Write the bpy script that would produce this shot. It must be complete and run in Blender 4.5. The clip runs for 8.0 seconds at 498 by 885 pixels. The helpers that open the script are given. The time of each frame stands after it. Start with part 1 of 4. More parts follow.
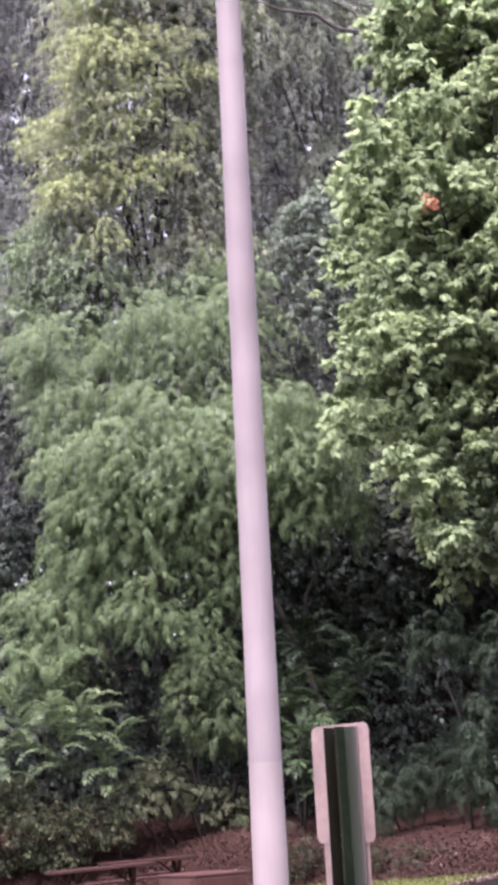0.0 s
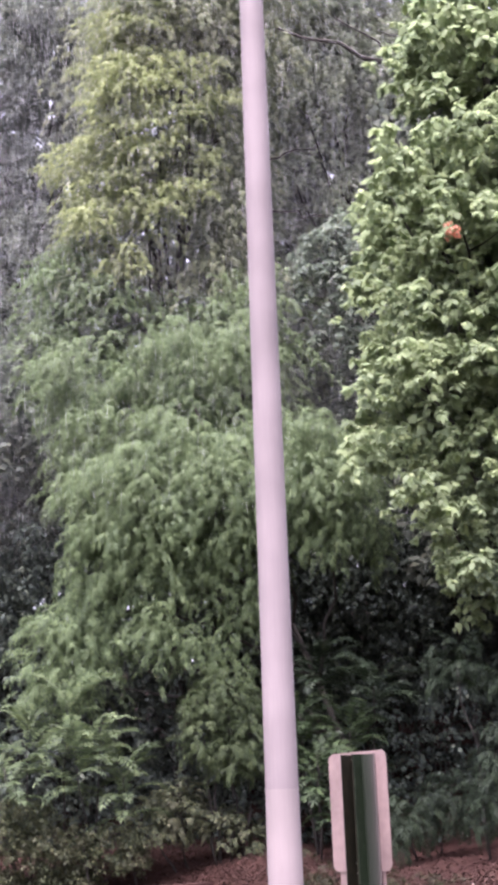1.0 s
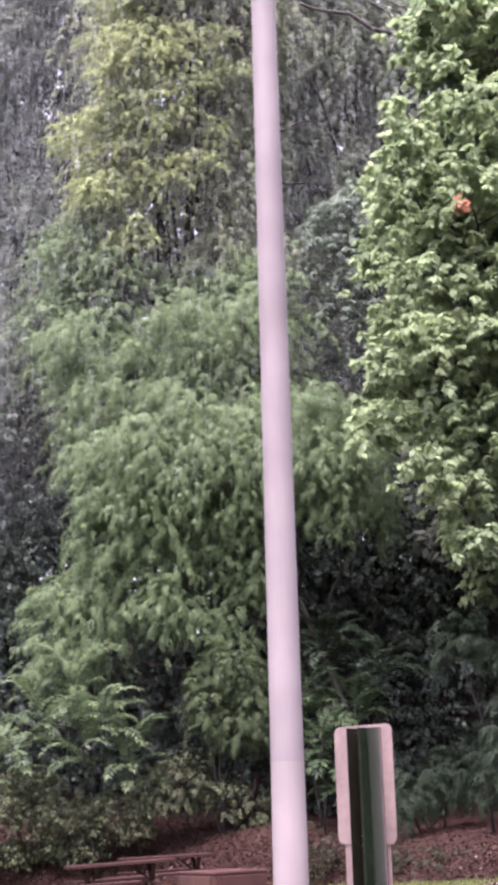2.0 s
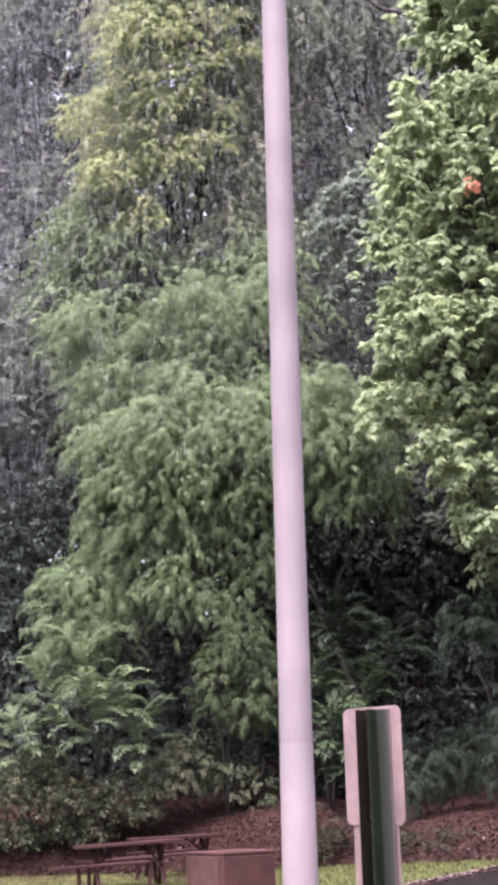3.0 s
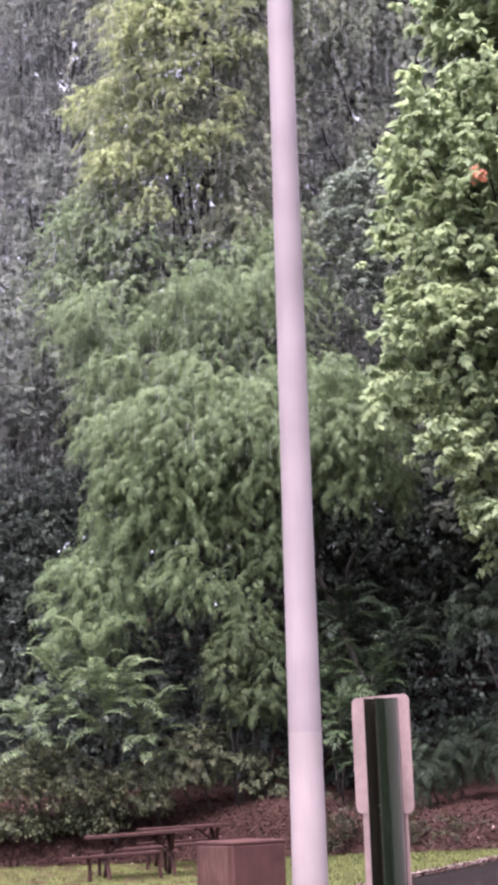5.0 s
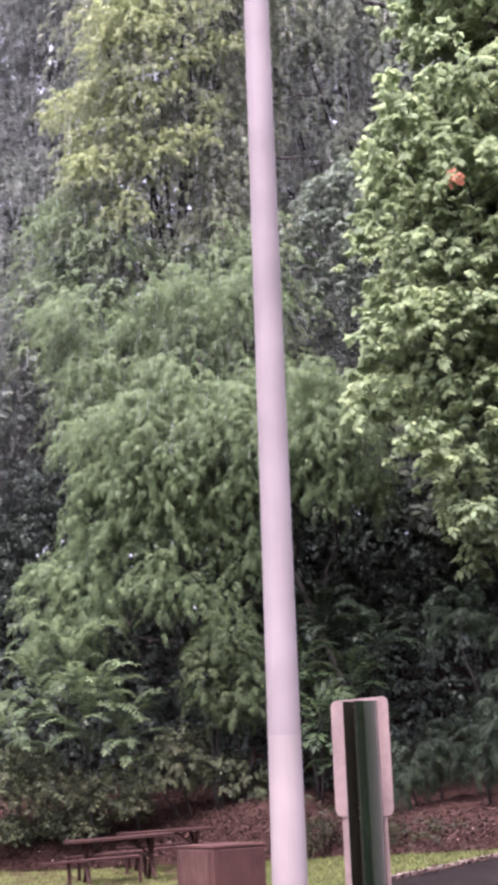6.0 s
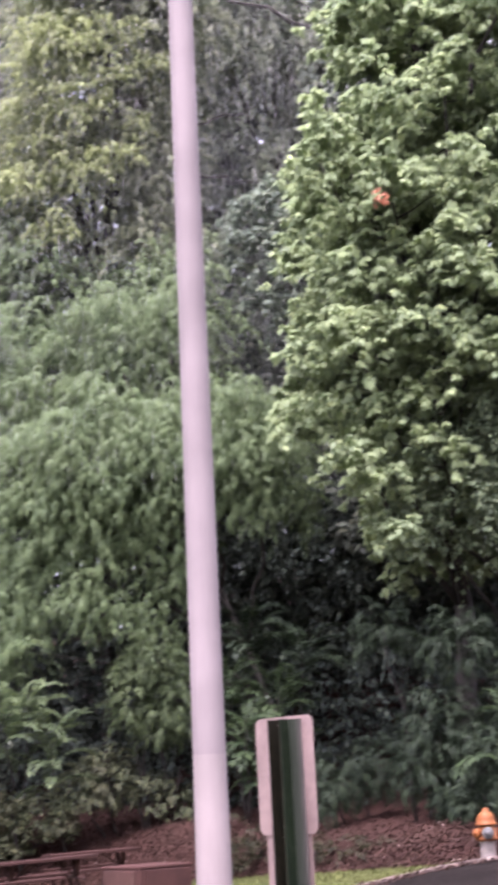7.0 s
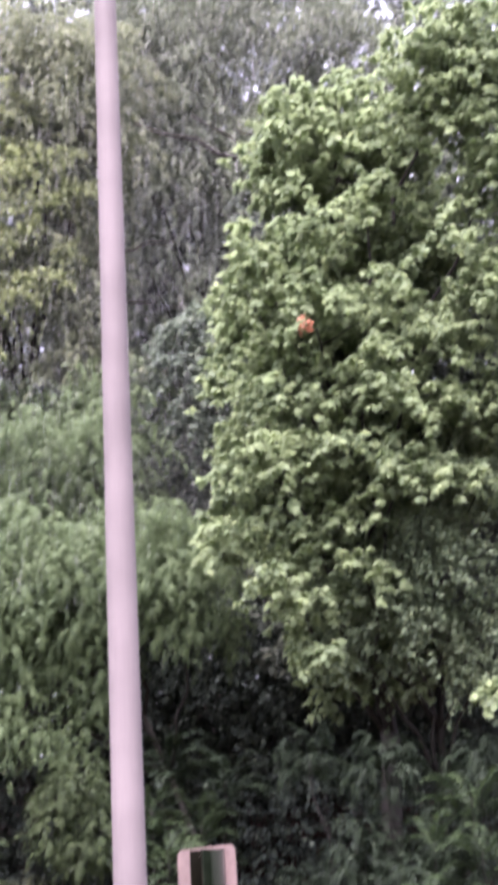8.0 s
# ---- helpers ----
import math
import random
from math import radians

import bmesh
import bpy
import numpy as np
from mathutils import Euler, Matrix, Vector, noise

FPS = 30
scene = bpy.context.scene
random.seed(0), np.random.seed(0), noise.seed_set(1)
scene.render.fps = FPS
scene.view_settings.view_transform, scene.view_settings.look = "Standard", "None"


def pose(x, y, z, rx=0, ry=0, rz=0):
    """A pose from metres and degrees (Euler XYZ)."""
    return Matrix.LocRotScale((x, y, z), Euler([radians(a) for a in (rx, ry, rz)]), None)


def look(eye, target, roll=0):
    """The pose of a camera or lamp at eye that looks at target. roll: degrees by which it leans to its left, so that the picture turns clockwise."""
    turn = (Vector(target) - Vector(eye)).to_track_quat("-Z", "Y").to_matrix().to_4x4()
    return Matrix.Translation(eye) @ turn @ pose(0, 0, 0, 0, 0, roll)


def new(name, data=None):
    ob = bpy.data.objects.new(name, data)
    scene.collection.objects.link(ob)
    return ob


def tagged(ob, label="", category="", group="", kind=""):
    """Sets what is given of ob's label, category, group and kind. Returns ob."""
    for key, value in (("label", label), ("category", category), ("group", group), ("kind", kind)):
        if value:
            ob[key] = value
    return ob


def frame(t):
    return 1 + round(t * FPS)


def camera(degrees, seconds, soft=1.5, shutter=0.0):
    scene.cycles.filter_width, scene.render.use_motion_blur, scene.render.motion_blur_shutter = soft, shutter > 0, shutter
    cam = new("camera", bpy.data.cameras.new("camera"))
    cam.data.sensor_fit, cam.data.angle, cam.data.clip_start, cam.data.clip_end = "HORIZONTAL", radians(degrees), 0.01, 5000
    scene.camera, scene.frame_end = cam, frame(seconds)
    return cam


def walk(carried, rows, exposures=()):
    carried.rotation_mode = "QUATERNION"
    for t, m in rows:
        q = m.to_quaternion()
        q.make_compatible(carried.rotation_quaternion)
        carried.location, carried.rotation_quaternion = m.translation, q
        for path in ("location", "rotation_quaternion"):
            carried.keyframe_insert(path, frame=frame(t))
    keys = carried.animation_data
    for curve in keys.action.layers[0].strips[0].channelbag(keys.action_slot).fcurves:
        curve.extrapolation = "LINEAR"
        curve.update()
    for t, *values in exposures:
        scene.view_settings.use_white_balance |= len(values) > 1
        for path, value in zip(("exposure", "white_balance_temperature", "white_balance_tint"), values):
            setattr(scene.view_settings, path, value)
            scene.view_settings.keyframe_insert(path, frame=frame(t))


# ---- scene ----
cam = camera(19.26, 8.0, soft=4.2, shutter=0.6)
walk(cam, [
    (0.0, pose(0.0008, 0.0000, 1.6038, 104.109, 2.941, -0.910)),
    (0.5, pose(0.0020, 0.0000, 1.6015, 105.159, 2.519, -0.469)),
    (0.8, pose(0.0012, 0.0000, 1.6008, 105.323, 2.385, -0.289)),
    (1.0, pose(0.0006, 0.0000, 1.6003, 105.148, 2.172, -0.300)),
    (1.5, pose(-0.0026, 0.0000, 1.6026, 104.563, 1.843, -0.301)),
    (3.0, pose(-0.0073, 0.0000, 1.6046, 103.389, 1.536, 0.164)),
    (3.5, pose(-0.0062, 0.0000, 1.6011, 103.121, 1.527, 0.295)),
    (4.0, pose(-0.0089, 0.0000, 1.6007, 102.941, 1.598, 0.496)),
    (5.5, pose(-0.0023, 0.0000, 1.6009, 103.088, 1.944, 0.400)),
    (6.0, pose(-0.0024, 0.0000, 1.6012, 103.131, 2.133, -0.227)),
    (6.5, pose(0.0034, 0.0000, 1.6016, 103.254, 2.421, -1.393)),
    (7.0, pose(0.0070, 0.0000, 1.6022, 103.718, 2.842, -2.995)),
    (7.2, pose(0.0083, 0.0000, 1.6024, 104.177, 3.060, -4.131)),
    (7.5, pose(0.0103, 0.0000, 1.6026, 105.180, 3.157, -4.854)),
    (8.0, pose(0.0095, 0.0000, 1.5992, 108.411, 3.369, -5.883)),
], exposures=[(0.0, 2.78, 6020, 34.5), (8.0, 2.78, 6020, 34.5)])

# ---- world and sun: rain, soft light from high above ----
SUN_EL, SUN_AZ = 68.0, 203.0      # degrees; azimuth clockwise from +Y
world = bpy.data.worlds.new("overcast_sky")
scene.world = world
world.use_nodes = True
wn = world.node_tree
sky = wn.nodes.new("ShaderNodeTexSky")
sky.sky_type = "NISHITA"
sky.sun_disc = False
sky.sun_elevation = radians(SUN_EL)
sky.sun_rotation = radians(SUN_AZ)
sky.air_density, sky.dust_density, sky.ozone_density = 1.0, 7.0, 0.6
bg = wn.nodes["Background"]
bg.inputs["Strength"].default_value = 0.15
hue = wn.nodes.new("ShaderNodeHueSaturation")
hue.inputs["Saturation"].default_value = 0.3
wn.links.new(sky.outputs["Color"], hue.inputs["Color"])
wn.links.new(hue.outputs["Color"], bg.inputs["Color"])
sun = new("sun", bpy.data.lights.new("sun", "SUN"))
sun.data.energy = 1.5
sun.data.angle = radians(45)
sun.data.color = (1.0, 0.95, 0.88)
az, el = radians(SUN_AZ), radians(SUN_EL)
sun_dir = Vector((math.sin(az) * math.cos(el), math.cos(az) * math.cos(el), math.sin(el)))
sun.matrix_world = look(sun_dir * 60, (0, 0, 0))


# ---- materials ----
def mat_base(name, rough=0.6, metal=0.0):
    m = bpy.data.materials.new(name)
    m.use_nodes = True
    b = m.node_tree.nodes["Principled BSDF"]
    b.inputs["Roughness"].default_value = rough
    b.inputs["Metallic"].default_value = metal
    return m, m.node_tree, b


def noise_tex(nt, scale, detail=4.0, rough=0.6, stretch=None):
    tc = nt.nodes.new("ShaderNodeTexCoord")
    n = nt.nodes.new("ShaderNodeTexNoise")
    n.inputs["Scale"].default_value = scale
    n.inputs["Detail"].default_value = detail
    n.inputs["Roughness"].default_value = rough
    if stretch:
        mp = nt.nodes.new("ShaderNodeMapping")
        mp.inputs["Scale"].default_value = stretch
        nt.links.new(tc.outputs["Object"], mp.inputs["Vector"])
        nt.links.new(mp.outputs["Vector"], n.inputs["Vector"])
    else:
        nt.links.new(tc.outputs["Object"], n.inputs["Vector"])
    return n.outputs["Fac"]


def ramp(nt, fac, stops):
    r = nt.nodes.new("ShaderNodeValToRGB")
    while len(r.color_ramp.elements) < len(stops):
        r.color_ramp.elements.new(0.5)
    for e, (p, c) in zip(r.color_ramp.elements, stops):
        e.position, e.color = p, (*c, 1)
    nt.links.new(fac, r.inputs["Fac"])
    return r.outputs["Color"]


def mixcol(nt, fac, a, b, mode="MIX"):
    m = nt.nodes.new("ShaderNodeMix")
    m.data_type = "RGBA"
    m.blend_type = mode
    for sock, v in ((m.inputs[0], fac), (m.inputs[6], a), (m.inputs[7], b)):
        if isinstance(v, (float, int)):
            sock.default_value = v
        elif isinstance(v, tuple):
            sock.default_value = (*v, 1)
        else:
            nt.links.new(v, sock)
    return m.outputs[2]


def bump(nt, b, fac, strength, dist):
    n = nt.nodes.new("ShaderNodeBump")
    n.inputs["Strength"].default_value = strength
    n.inputs["Distance"].default_value = dist
    nt.links.new(fac, n.inputs["Height"])
    nt.links.new(n.outputs["Normal"], b.inputs["Normal"])


def two_scale(name, dark, mid, light, fine, coarse, rough=0.6, metal=0.0, bumps=0.0, dist=0.01, stretch=None):
    """A surface with grain at one scale and stains at another."""
    m, nt, b = mat_base(name, rough, metal)
    f = noise_tex(nt, fine, 5, 0.65, stretch)
    c = noise_tex(nt, coarse, 3, 0.5)
    col = ramp(nt, f, [(0.3, dark), (0.5, mid), (0.72, light)])
    stain = ramp(nt, c, [(0.35, (0.7, 0.7, 0.7)), (0.65, (1.12, 1.12, 1.12))])
    nt.links.new(mixcol(nt, 0.8, col, stain, "MULTIPLY"), b.inputs["Base Color"])
    if bumps:
        bump(nt, b, f, bumps, dist)
    return m


def foliage(name, stops, patch, patch_amount=0.45, translucent=0.5, rough=0.6, scale=0.9):
    """Leaves: each leaf has its own tone, and whole sprays drift towards a second colour."""
    m, nt, b = mat_base(name, rough)
    b.inputs["Specular IOR Level"].default_value = 0.15
    geo = nt.nodes.new("ShaderNodeNewGeometry")
    col = ramp(nt, geo.outputs["Random Per Island"], stops)
    n = noise_tex(nt, scale, 3, 0.6)
    mask = ramp(nt, n, [(0.42, (0, 0, 0)), (0.66, (1, 1, 1))])
    bw = nt.nodes.new("ShaderNodeMath")
    bw.operation = "MULTIPLY"
    bw.inputs[1].default_value = patch_amount
    nt.links.new(mask, bw.inputs[0])
    col = mixcol(nt, bw.outputs[0], col, patch)
    nt.links.new(col, b.inputs["Base Color"])
    tr = nt.nodes.new("ShaderNodeBsdfTranslucent")
    nt.links.new(col, tr.inputs["Color"])
    mx = nt.nodes.new("ShaderNodeMixShader")
    mx.inputs[0].default_value = translucent
    out = nt.nodes["Material Output"]
    nt.links.new(b.outputs[0], mx.inputs[1])
    nt.links.new(tr.outputs[0], mx.inputs[2])
    nt.links.new(mx.outputs[0], out.inputs["Surface"])
    return m


def greens(r, g, b, spread=0.5):
    return [(0.0, (r * (1 - spread), g * (1 - spread), b * (1 - spread * 0.8))), (0.5, (r, g, b)),
            (0.9, (r * (1 + spread), g * (1 + spread * 0.8), b * (1 + spread * 0.5))),
            (1.0, (r * (1 + spread * 2), g * (1 + spread * 1.6), b * (1 + spread)))]


M_MAPLE = foliage("maple_leaf", greens(0.175, 0.226, 0.123, 0.25), (0.234, 0.288, 0.14), 0.55, 0.6)
M_WALNUT = foliage("walnut_leaf", greens(0.086, 0.123, 0.061, 0.35), (0.124, 0.166, 0.079), 0.55)
M_LOCUST = foliage("locust_leaf", greens(0.168, 0.2, 0.09, 0.25), (0.21, 0.245, 0.103), 0.6)
M_BASSWOOD = foliage("basswood_leaf", greens(0.118, 0.152, 0.112, 0.3), (0.145, 0.178, 0.128), 0.5, 0.55)
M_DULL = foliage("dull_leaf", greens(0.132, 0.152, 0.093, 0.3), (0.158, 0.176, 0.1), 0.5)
M_ELM = foliage("elm_leaf", greens(0.122, 0.145, 0.098, 0.3), (0.142, 0.158, 0.105), 0.5)
M_GREY = foliage("grey_leaf", greens(0.1, 0.117, 0.094, 0.3), (0.118, 0.135, 0.106), 0.5)
M_FAR = foliage("far_leaf", greens(0.085, 0.1, 0.082, 0.35), (0.1, 0.115, 0.092), 0.5)
M_SUMAC = foliage("sumac_leaf", greens(0.072, 0.102, 0.052, 0.3), (0.11, 0.142, 0.072), 0.5)
# The shade under the trees is put into these two dark leaf colours.
M_SHADE = foliage("shaded_understory_leaf", greens(0.015, 0.024, 0.0135), (0.021, 0.032, 0.0165), 0.5, 0.3)
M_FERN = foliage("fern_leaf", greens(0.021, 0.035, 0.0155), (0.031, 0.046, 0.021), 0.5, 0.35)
M_HORNBEAM = foliage("hornbeam_leaf", greens(0.13, 0.172, 0.102, 0.3), (0.175, 0.215, 0.125), 0.5, 0.55)
M_UNDER = foliage("undergrowth_leaf", greens(0.052, 0.067, 0.056), (0.068, 0.084, 0.068), 0.5, 0.4)
M_BUSH = foliage("bush_leaf", greens(0.05, 0.073, 0.034), (0.07, 0.092, 0.042), 0.5)
M_VINE = foliage("vine_leaf", greens(0.062, 0.076, 0.042), (0.086, 0.082, 0.05), 0.6, scale=2.0)
M_WEED = foliage("weed_leaf", greens(0.026, 0.028, 0.0155), (0.034, 0.029, 0.018), 0.6, scale=2.5)
M_DEAD = foliage("dead_leaf", greens(0.38, 0.16, 0.1, 0.2), (0.42, 0.22, 0.15), 0.5)
M_LITTER = foliage("fallen_leaf", [(0.0, (0.017, 0.0088, 0.0068)), (0.5, (0.0255, 0.013, 0.0098)), (0.95, (0.041, 0.0235, 0.0175)), (0.98, (0.08, 0.05, 0.043)), (1.0, (0.3, 0.24, 0.21))],
                   (0.023, 0.009, 0.0085), 0.6, 0.1, 0.9, 1.5)
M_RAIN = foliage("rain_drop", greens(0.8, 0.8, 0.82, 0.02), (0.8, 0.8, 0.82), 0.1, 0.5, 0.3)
M_GRASS = foliage("grass_blade", greens(0.045, 0.054, 0.0175), (0.06, 0.064, 0.022), 0.6, 0.3, 0.6, 0.7)
M_BARK = two_scale("wet_bark", (0.011, 0.0095, 0.0085), (0.024, 0.021, 0.0185), (0.04, 0.036, 0.032), 14, 2, 0.75, 0, 0.6, 0.02, (3, 3, 0.5))
M_BARK_PALE = two_scale("pale_bark", (0.045, 0.039, 0.033), (0.07, 0.062, 0.054), (0.1, 0.09, 0.08), 14, 2, 0.7, 0, 0.5, 0.02, (3, 3, 0.5))
M_POLE = two_scale("pole_paint", (0.137, 0.1143, 0.114), (0.144, 0.1203, 0.1198), (0.152, 0.127, 0.126), 30, 1.6, 0.6, 0, 0.05, 0.002, (6, 6, 0.15))
M_POLE_LOW = two_scale("pole_paint_lower", (0.157, 0.131, 0.1265), (0.1645, 0.1375, 0.133), (0.1735, 0.145, 0.14), 30, 1.6, 0.55, 0, 0.05, 0.002, (6, 6, 0.15))
M_ALU = two_scale("sign_aluminium", (0.195, 0.137, 0.125), (0.217, 0.154, 0.141), (0.238, 0.171, 0.157), 40, 5, 0.4, 0.5, 0.04, 0.001)
M_POST = two_scale("green_enamel", (0.0035, 0.0062, 0.003), (0.0055, 0.0092, 0.0045), (0.011, 0.0155, 0.009), 35, 6, 0.5, 0.0, 0.1, 0.002)
# Inside of the channel post: its shade is put into a darker colour.
M_CHANNEL_SHADE = two_scale("shaded_enamel", (0.0035, 0.0034, 0.0018), (0.006, 0.0056, 0.003), (0.011, 0.0085, 0.005), 35, 6, 0.8)


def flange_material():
    """Green fading to grey outwards: the shade beside the channel, put into the colour."""
    m, nt, b = mat_base("flange_fade", 0.55)
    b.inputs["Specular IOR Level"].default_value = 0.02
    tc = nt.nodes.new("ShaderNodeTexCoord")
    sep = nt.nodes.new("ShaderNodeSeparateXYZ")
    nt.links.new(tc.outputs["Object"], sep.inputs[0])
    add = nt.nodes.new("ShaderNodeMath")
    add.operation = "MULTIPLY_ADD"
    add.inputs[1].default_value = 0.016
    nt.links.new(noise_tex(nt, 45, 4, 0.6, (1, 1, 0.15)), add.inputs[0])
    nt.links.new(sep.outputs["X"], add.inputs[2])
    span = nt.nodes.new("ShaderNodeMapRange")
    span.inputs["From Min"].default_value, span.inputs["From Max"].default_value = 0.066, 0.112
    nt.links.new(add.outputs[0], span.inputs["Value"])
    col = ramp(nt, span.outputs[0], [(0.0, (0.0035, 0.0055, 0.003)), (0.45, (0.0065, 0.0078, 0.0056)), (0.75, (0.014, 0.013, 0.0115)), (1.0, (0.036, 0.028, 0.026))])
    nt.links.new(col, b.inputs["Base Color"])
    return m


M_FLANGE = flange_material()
M_BOLT = two_scale("zinc_bolt", (0.35, 0.35, 0.35), (0.42, 0.42, 0.42), (0.525, 0.525, 0.525), 60, 10, 0.3, 0.9)
M_WOOD = two_scale("wet_stained_wood", (0.014, 0.0056, 0.0045), (0.022, 0.0092, 0.0074), (0.036, 0.0165, 0.013), 18, 3, 0.75, 0, 0.3, 0.006, (1, 8, 8))
M_BOX = two_scale("brown_cabinet_paint", (0.028, 0.0118, 0.0098), (0.035, 0.0152, 0.0127), (0.044, 0.021, 0.0175), 22, 3.5, 0.7, 0, 0.1, 0.003, (4, 4, 0.35))
M_BOX_WORN = two_scale("streaked_cabinet_paint", (0.03, 0.0135, 0.011), (0.041, 0.0195, 0.016), (0.07, 0.041, 0.031), 9, 3.5, 0.7, 0, 0.1, 0.003, (4, 4, 0.5))
M_ORANGE = two_scale("orange_enamel", (0.1, 0.031, 0.008), (0.122, 0.041, 0.012), (0.15, 0.062, 0.026), 25, 6, 0.5, 0, 0.15, 0.004)
M_PALE = two_scale("faded_grey_paint", (0.1363, 0.1124, 0.1022), (0.1704, 0.1432, 0.1295), (0.2045, 0.1772, 0.1636), 25, 6, 0.5, 0, 0.15, 0.004)
M_WHITE = two_scale("reflective_cap", (0.05794, 0.056, 0.05406), (0.06759, 0.06565, 0.06375), (0.07725, 0.07534, 0.07337), 30, 6, 0.3)
M_ASPHALT = two_scale("wet_asphalt", (0.003, 0.0023, 0.0021), (0.0065, 0.005, 0.0046), (0.022, 0.018, 0.0165), 11, 0.7, 0.85, 0, 1.0, 0.03)
for m_ in (M_POST, M_CHANNEL_SHADE):
    m_.node_tree.nodes["Principled BSDF"].inputs["Specular IOR Level"].default_value = 0.06
for m_ in (M_SHADE, M_FERN, M_UNDER, M_ORANGE, M_WHITE, M_PALE, M_POLE, M_POLE_LOW, M_WOOD, M_BOX, M_BOX_WORN, M_BARK, M_BARK_PALE):
    m_.node_tree.nodes["Principled BSDF"].inputs["Specular IOR Level"].default_value = 0.12
M_ASPHALT.node_tree.nodes["Principled BSDF"].inputs["Specular IOR Level"].default_value = 0.03
M_KERB = two_scale("worn_kerb", (0.03, 0.018, 0.014), (0.055, 0.036, 0.03), (0.1, 0.075, 0.065), 14, 2, 0.75, 0, 0.6, 0.015)


def ground_material():
    """Lawn below, reddish leaf mould on the bank and in the wood."""
    m, nt, b = mat_base("ground_surface", 0.85)
    b.inputs["Specular IOR Level"].default_value = 0.05
    f = noise_tex(nt, 9, 6, 0.7)
    g = ramp(nt, f, [(0.3, (0.031, 0.036, 0.011)), (0.55, (0.048, 0.054, 0.017)), (0.75, (0.068, 0.069, 0.026))])
    d = ramp(nt, f, [(0.3, (0.017, 0.0084, 0.0068)), (0.5, (0.026, 0.0128, 0.0102)), (0.66, (0.038, 0.0195, 0.0155)), (0.78, (0.056, 0.032, 0.026))])
    at = nt.nodes.new("ShaderNodeAttribute")
    at.attribute_name = "mould"
    nz = noise_tex(nt, 2.2, 5, 0.7)
    add = nt.nodes.new("ShaderNodeMath")
    add.operation = "ADD"
    nt.links.new(at.outputs["Fac"], add.inputs[0])
    nt.links.new(nz, add.inputs[1])
    mask = ramp(nt, add.outputs[0], [(0.92, (0, 0, 0)), (1.06, (1, 1, 1))])
    nt.links.new(mixcol(nt, mask, g, d), b.inputs["Base Color"])
    bump(nt, b, f, 0.8, 0.05)
    return m


M_GROUND = ground_material()


# ---- geometry helpers ----
def part(name, bm, material, parent=None, label="", smooth=False):
    me = bpy.data.meshes.new(name)
    bm.normal_update()
    bm.to_mesh(me)
    bm.free()
    me.materials.append(material)
    if smooth:
        me.polygons.foreach_set("use_smooth", [True] * len(me.polygons))
    ob = new(name, me)
    if parent is not None:
        ob.parent = parent
    if label:
        tagged(ob, label)
    return ob


def thing(name, m, label, category, group="", kind=""):
    ob = new(name)
    ob.empty_display_size = 0.2
    ob.matrix_basis = m
    return tagged(ob, label, category, group, kind)


def box(bm, sx, sy, sz, m=Matrix(), bevel=0.0):
    got = bmesh.ops.create_cube(bm, size=1.0, matrix=m @ Matrix.Diagonal((sx, sy, sz, 1)))
    if bevel:
        vs = set(got["verts"])
        es = [e for e in bm.edges if e.verts[0] in vs and e.verts[1] in vs]
        bmesh.ops.bevel(bm, geom=es, offset=bevel, segments=2, affect="EDGES", profile=0.5)
    return bm


def lathe(bm, profile, seg=20, m=Matrix()):
    """Revolve (radius, height) pairs round z."""
    rings = []
    for r, z in profile:
        rings.append([bm.verts.new(m @ Vector((r * math.cos(2 * math.pi * i / seg), r * math.sin(2 * math.pi * i / seg), z))) for i in range(seg)])
    for a, b in zip(rings, rings[1:]):
        for i in range(seg):
            bm.faces.new((a[i], a[(i + 1) % seg], b[(i + 1) % seg], b[i]))
    bm.faces.new([bm.verts.new(v.co) for v in rings[-1]])
    bm.faces.new([bm.verts.new(v.co) for v in reversed(rings[0])])
    return bm


def tube(bm, pts, radii, seg=7):
    """A tapered round limb along a line of points."""
    pts = [Vector(p) for p in pts]
    rings = []
    for i, p in enumerate(pts):
        d = (pts[min(i + 1, len(pts) - 1)] - pts[max(i - 1, 0)]).normalized()
        u = d.orthogonal().normalized() if abs(d.z) > 0.99 else d.cross(Vector((0, 0, 1))).normalized()
        v = d.cross(u)
        rings.append([bm.verts.new(p + radii[i] * (u * math.cos(2 * math.pi * k / seg) + v * math.sin(2 * math.pi * k / seg))) for k in range(seg)])
    for a, b in zip(rings, rings[1:]):
        for k in range(seg):
            bm.faces.new((a[k], a[(k + 1) % seg], b[(k + 1) % seg], b[k]))
    bm.faces.new(rings[-1])
    bm.faces.new(list(reversed(rings[0])))
    return bm


def bent(a, b, n, wob, rng, sag=0.0):
    """Points from a to b with a natural crook."""
    a, b = Vector(a), Vector(b)
    pts = []
    for i in range(n + 1):
        t = i / n
        p = a.lerp(b, t)
        k = math.sin(math.pi * t)
        p += Vector((rng.uniform(-wob, wob), rng.uniform(-wob, wob), rng.uniform(-wob, wob) * 0.5 + sag)) * k
        pts.append(p)
    return pts


def mesh_from(name, verts, faces, material):
    me = bpy.data.meshes.new(name)
    nv, nf = len(verts), len(faces)
    me.vertices.add(nv)
    me.vertices.foreach_set("co", np.ascontiguousarray(verts, dtype=np.float32).ravel())
    k = faces.shape[1]
    me.loops.add(nf * k)
    me.loops.foreach_set("vertex_index", np.ascontiguousarray(faces, dtype=np.int32).ravel())
    me.polygons.add(nf)
    me.polygons.foreach_set("loop_start", np.arange(0, nf * k, k, dtype=np.int32))
    me.update(calc_edges=True)
    me.materials.append(material)
    return new(name, me)


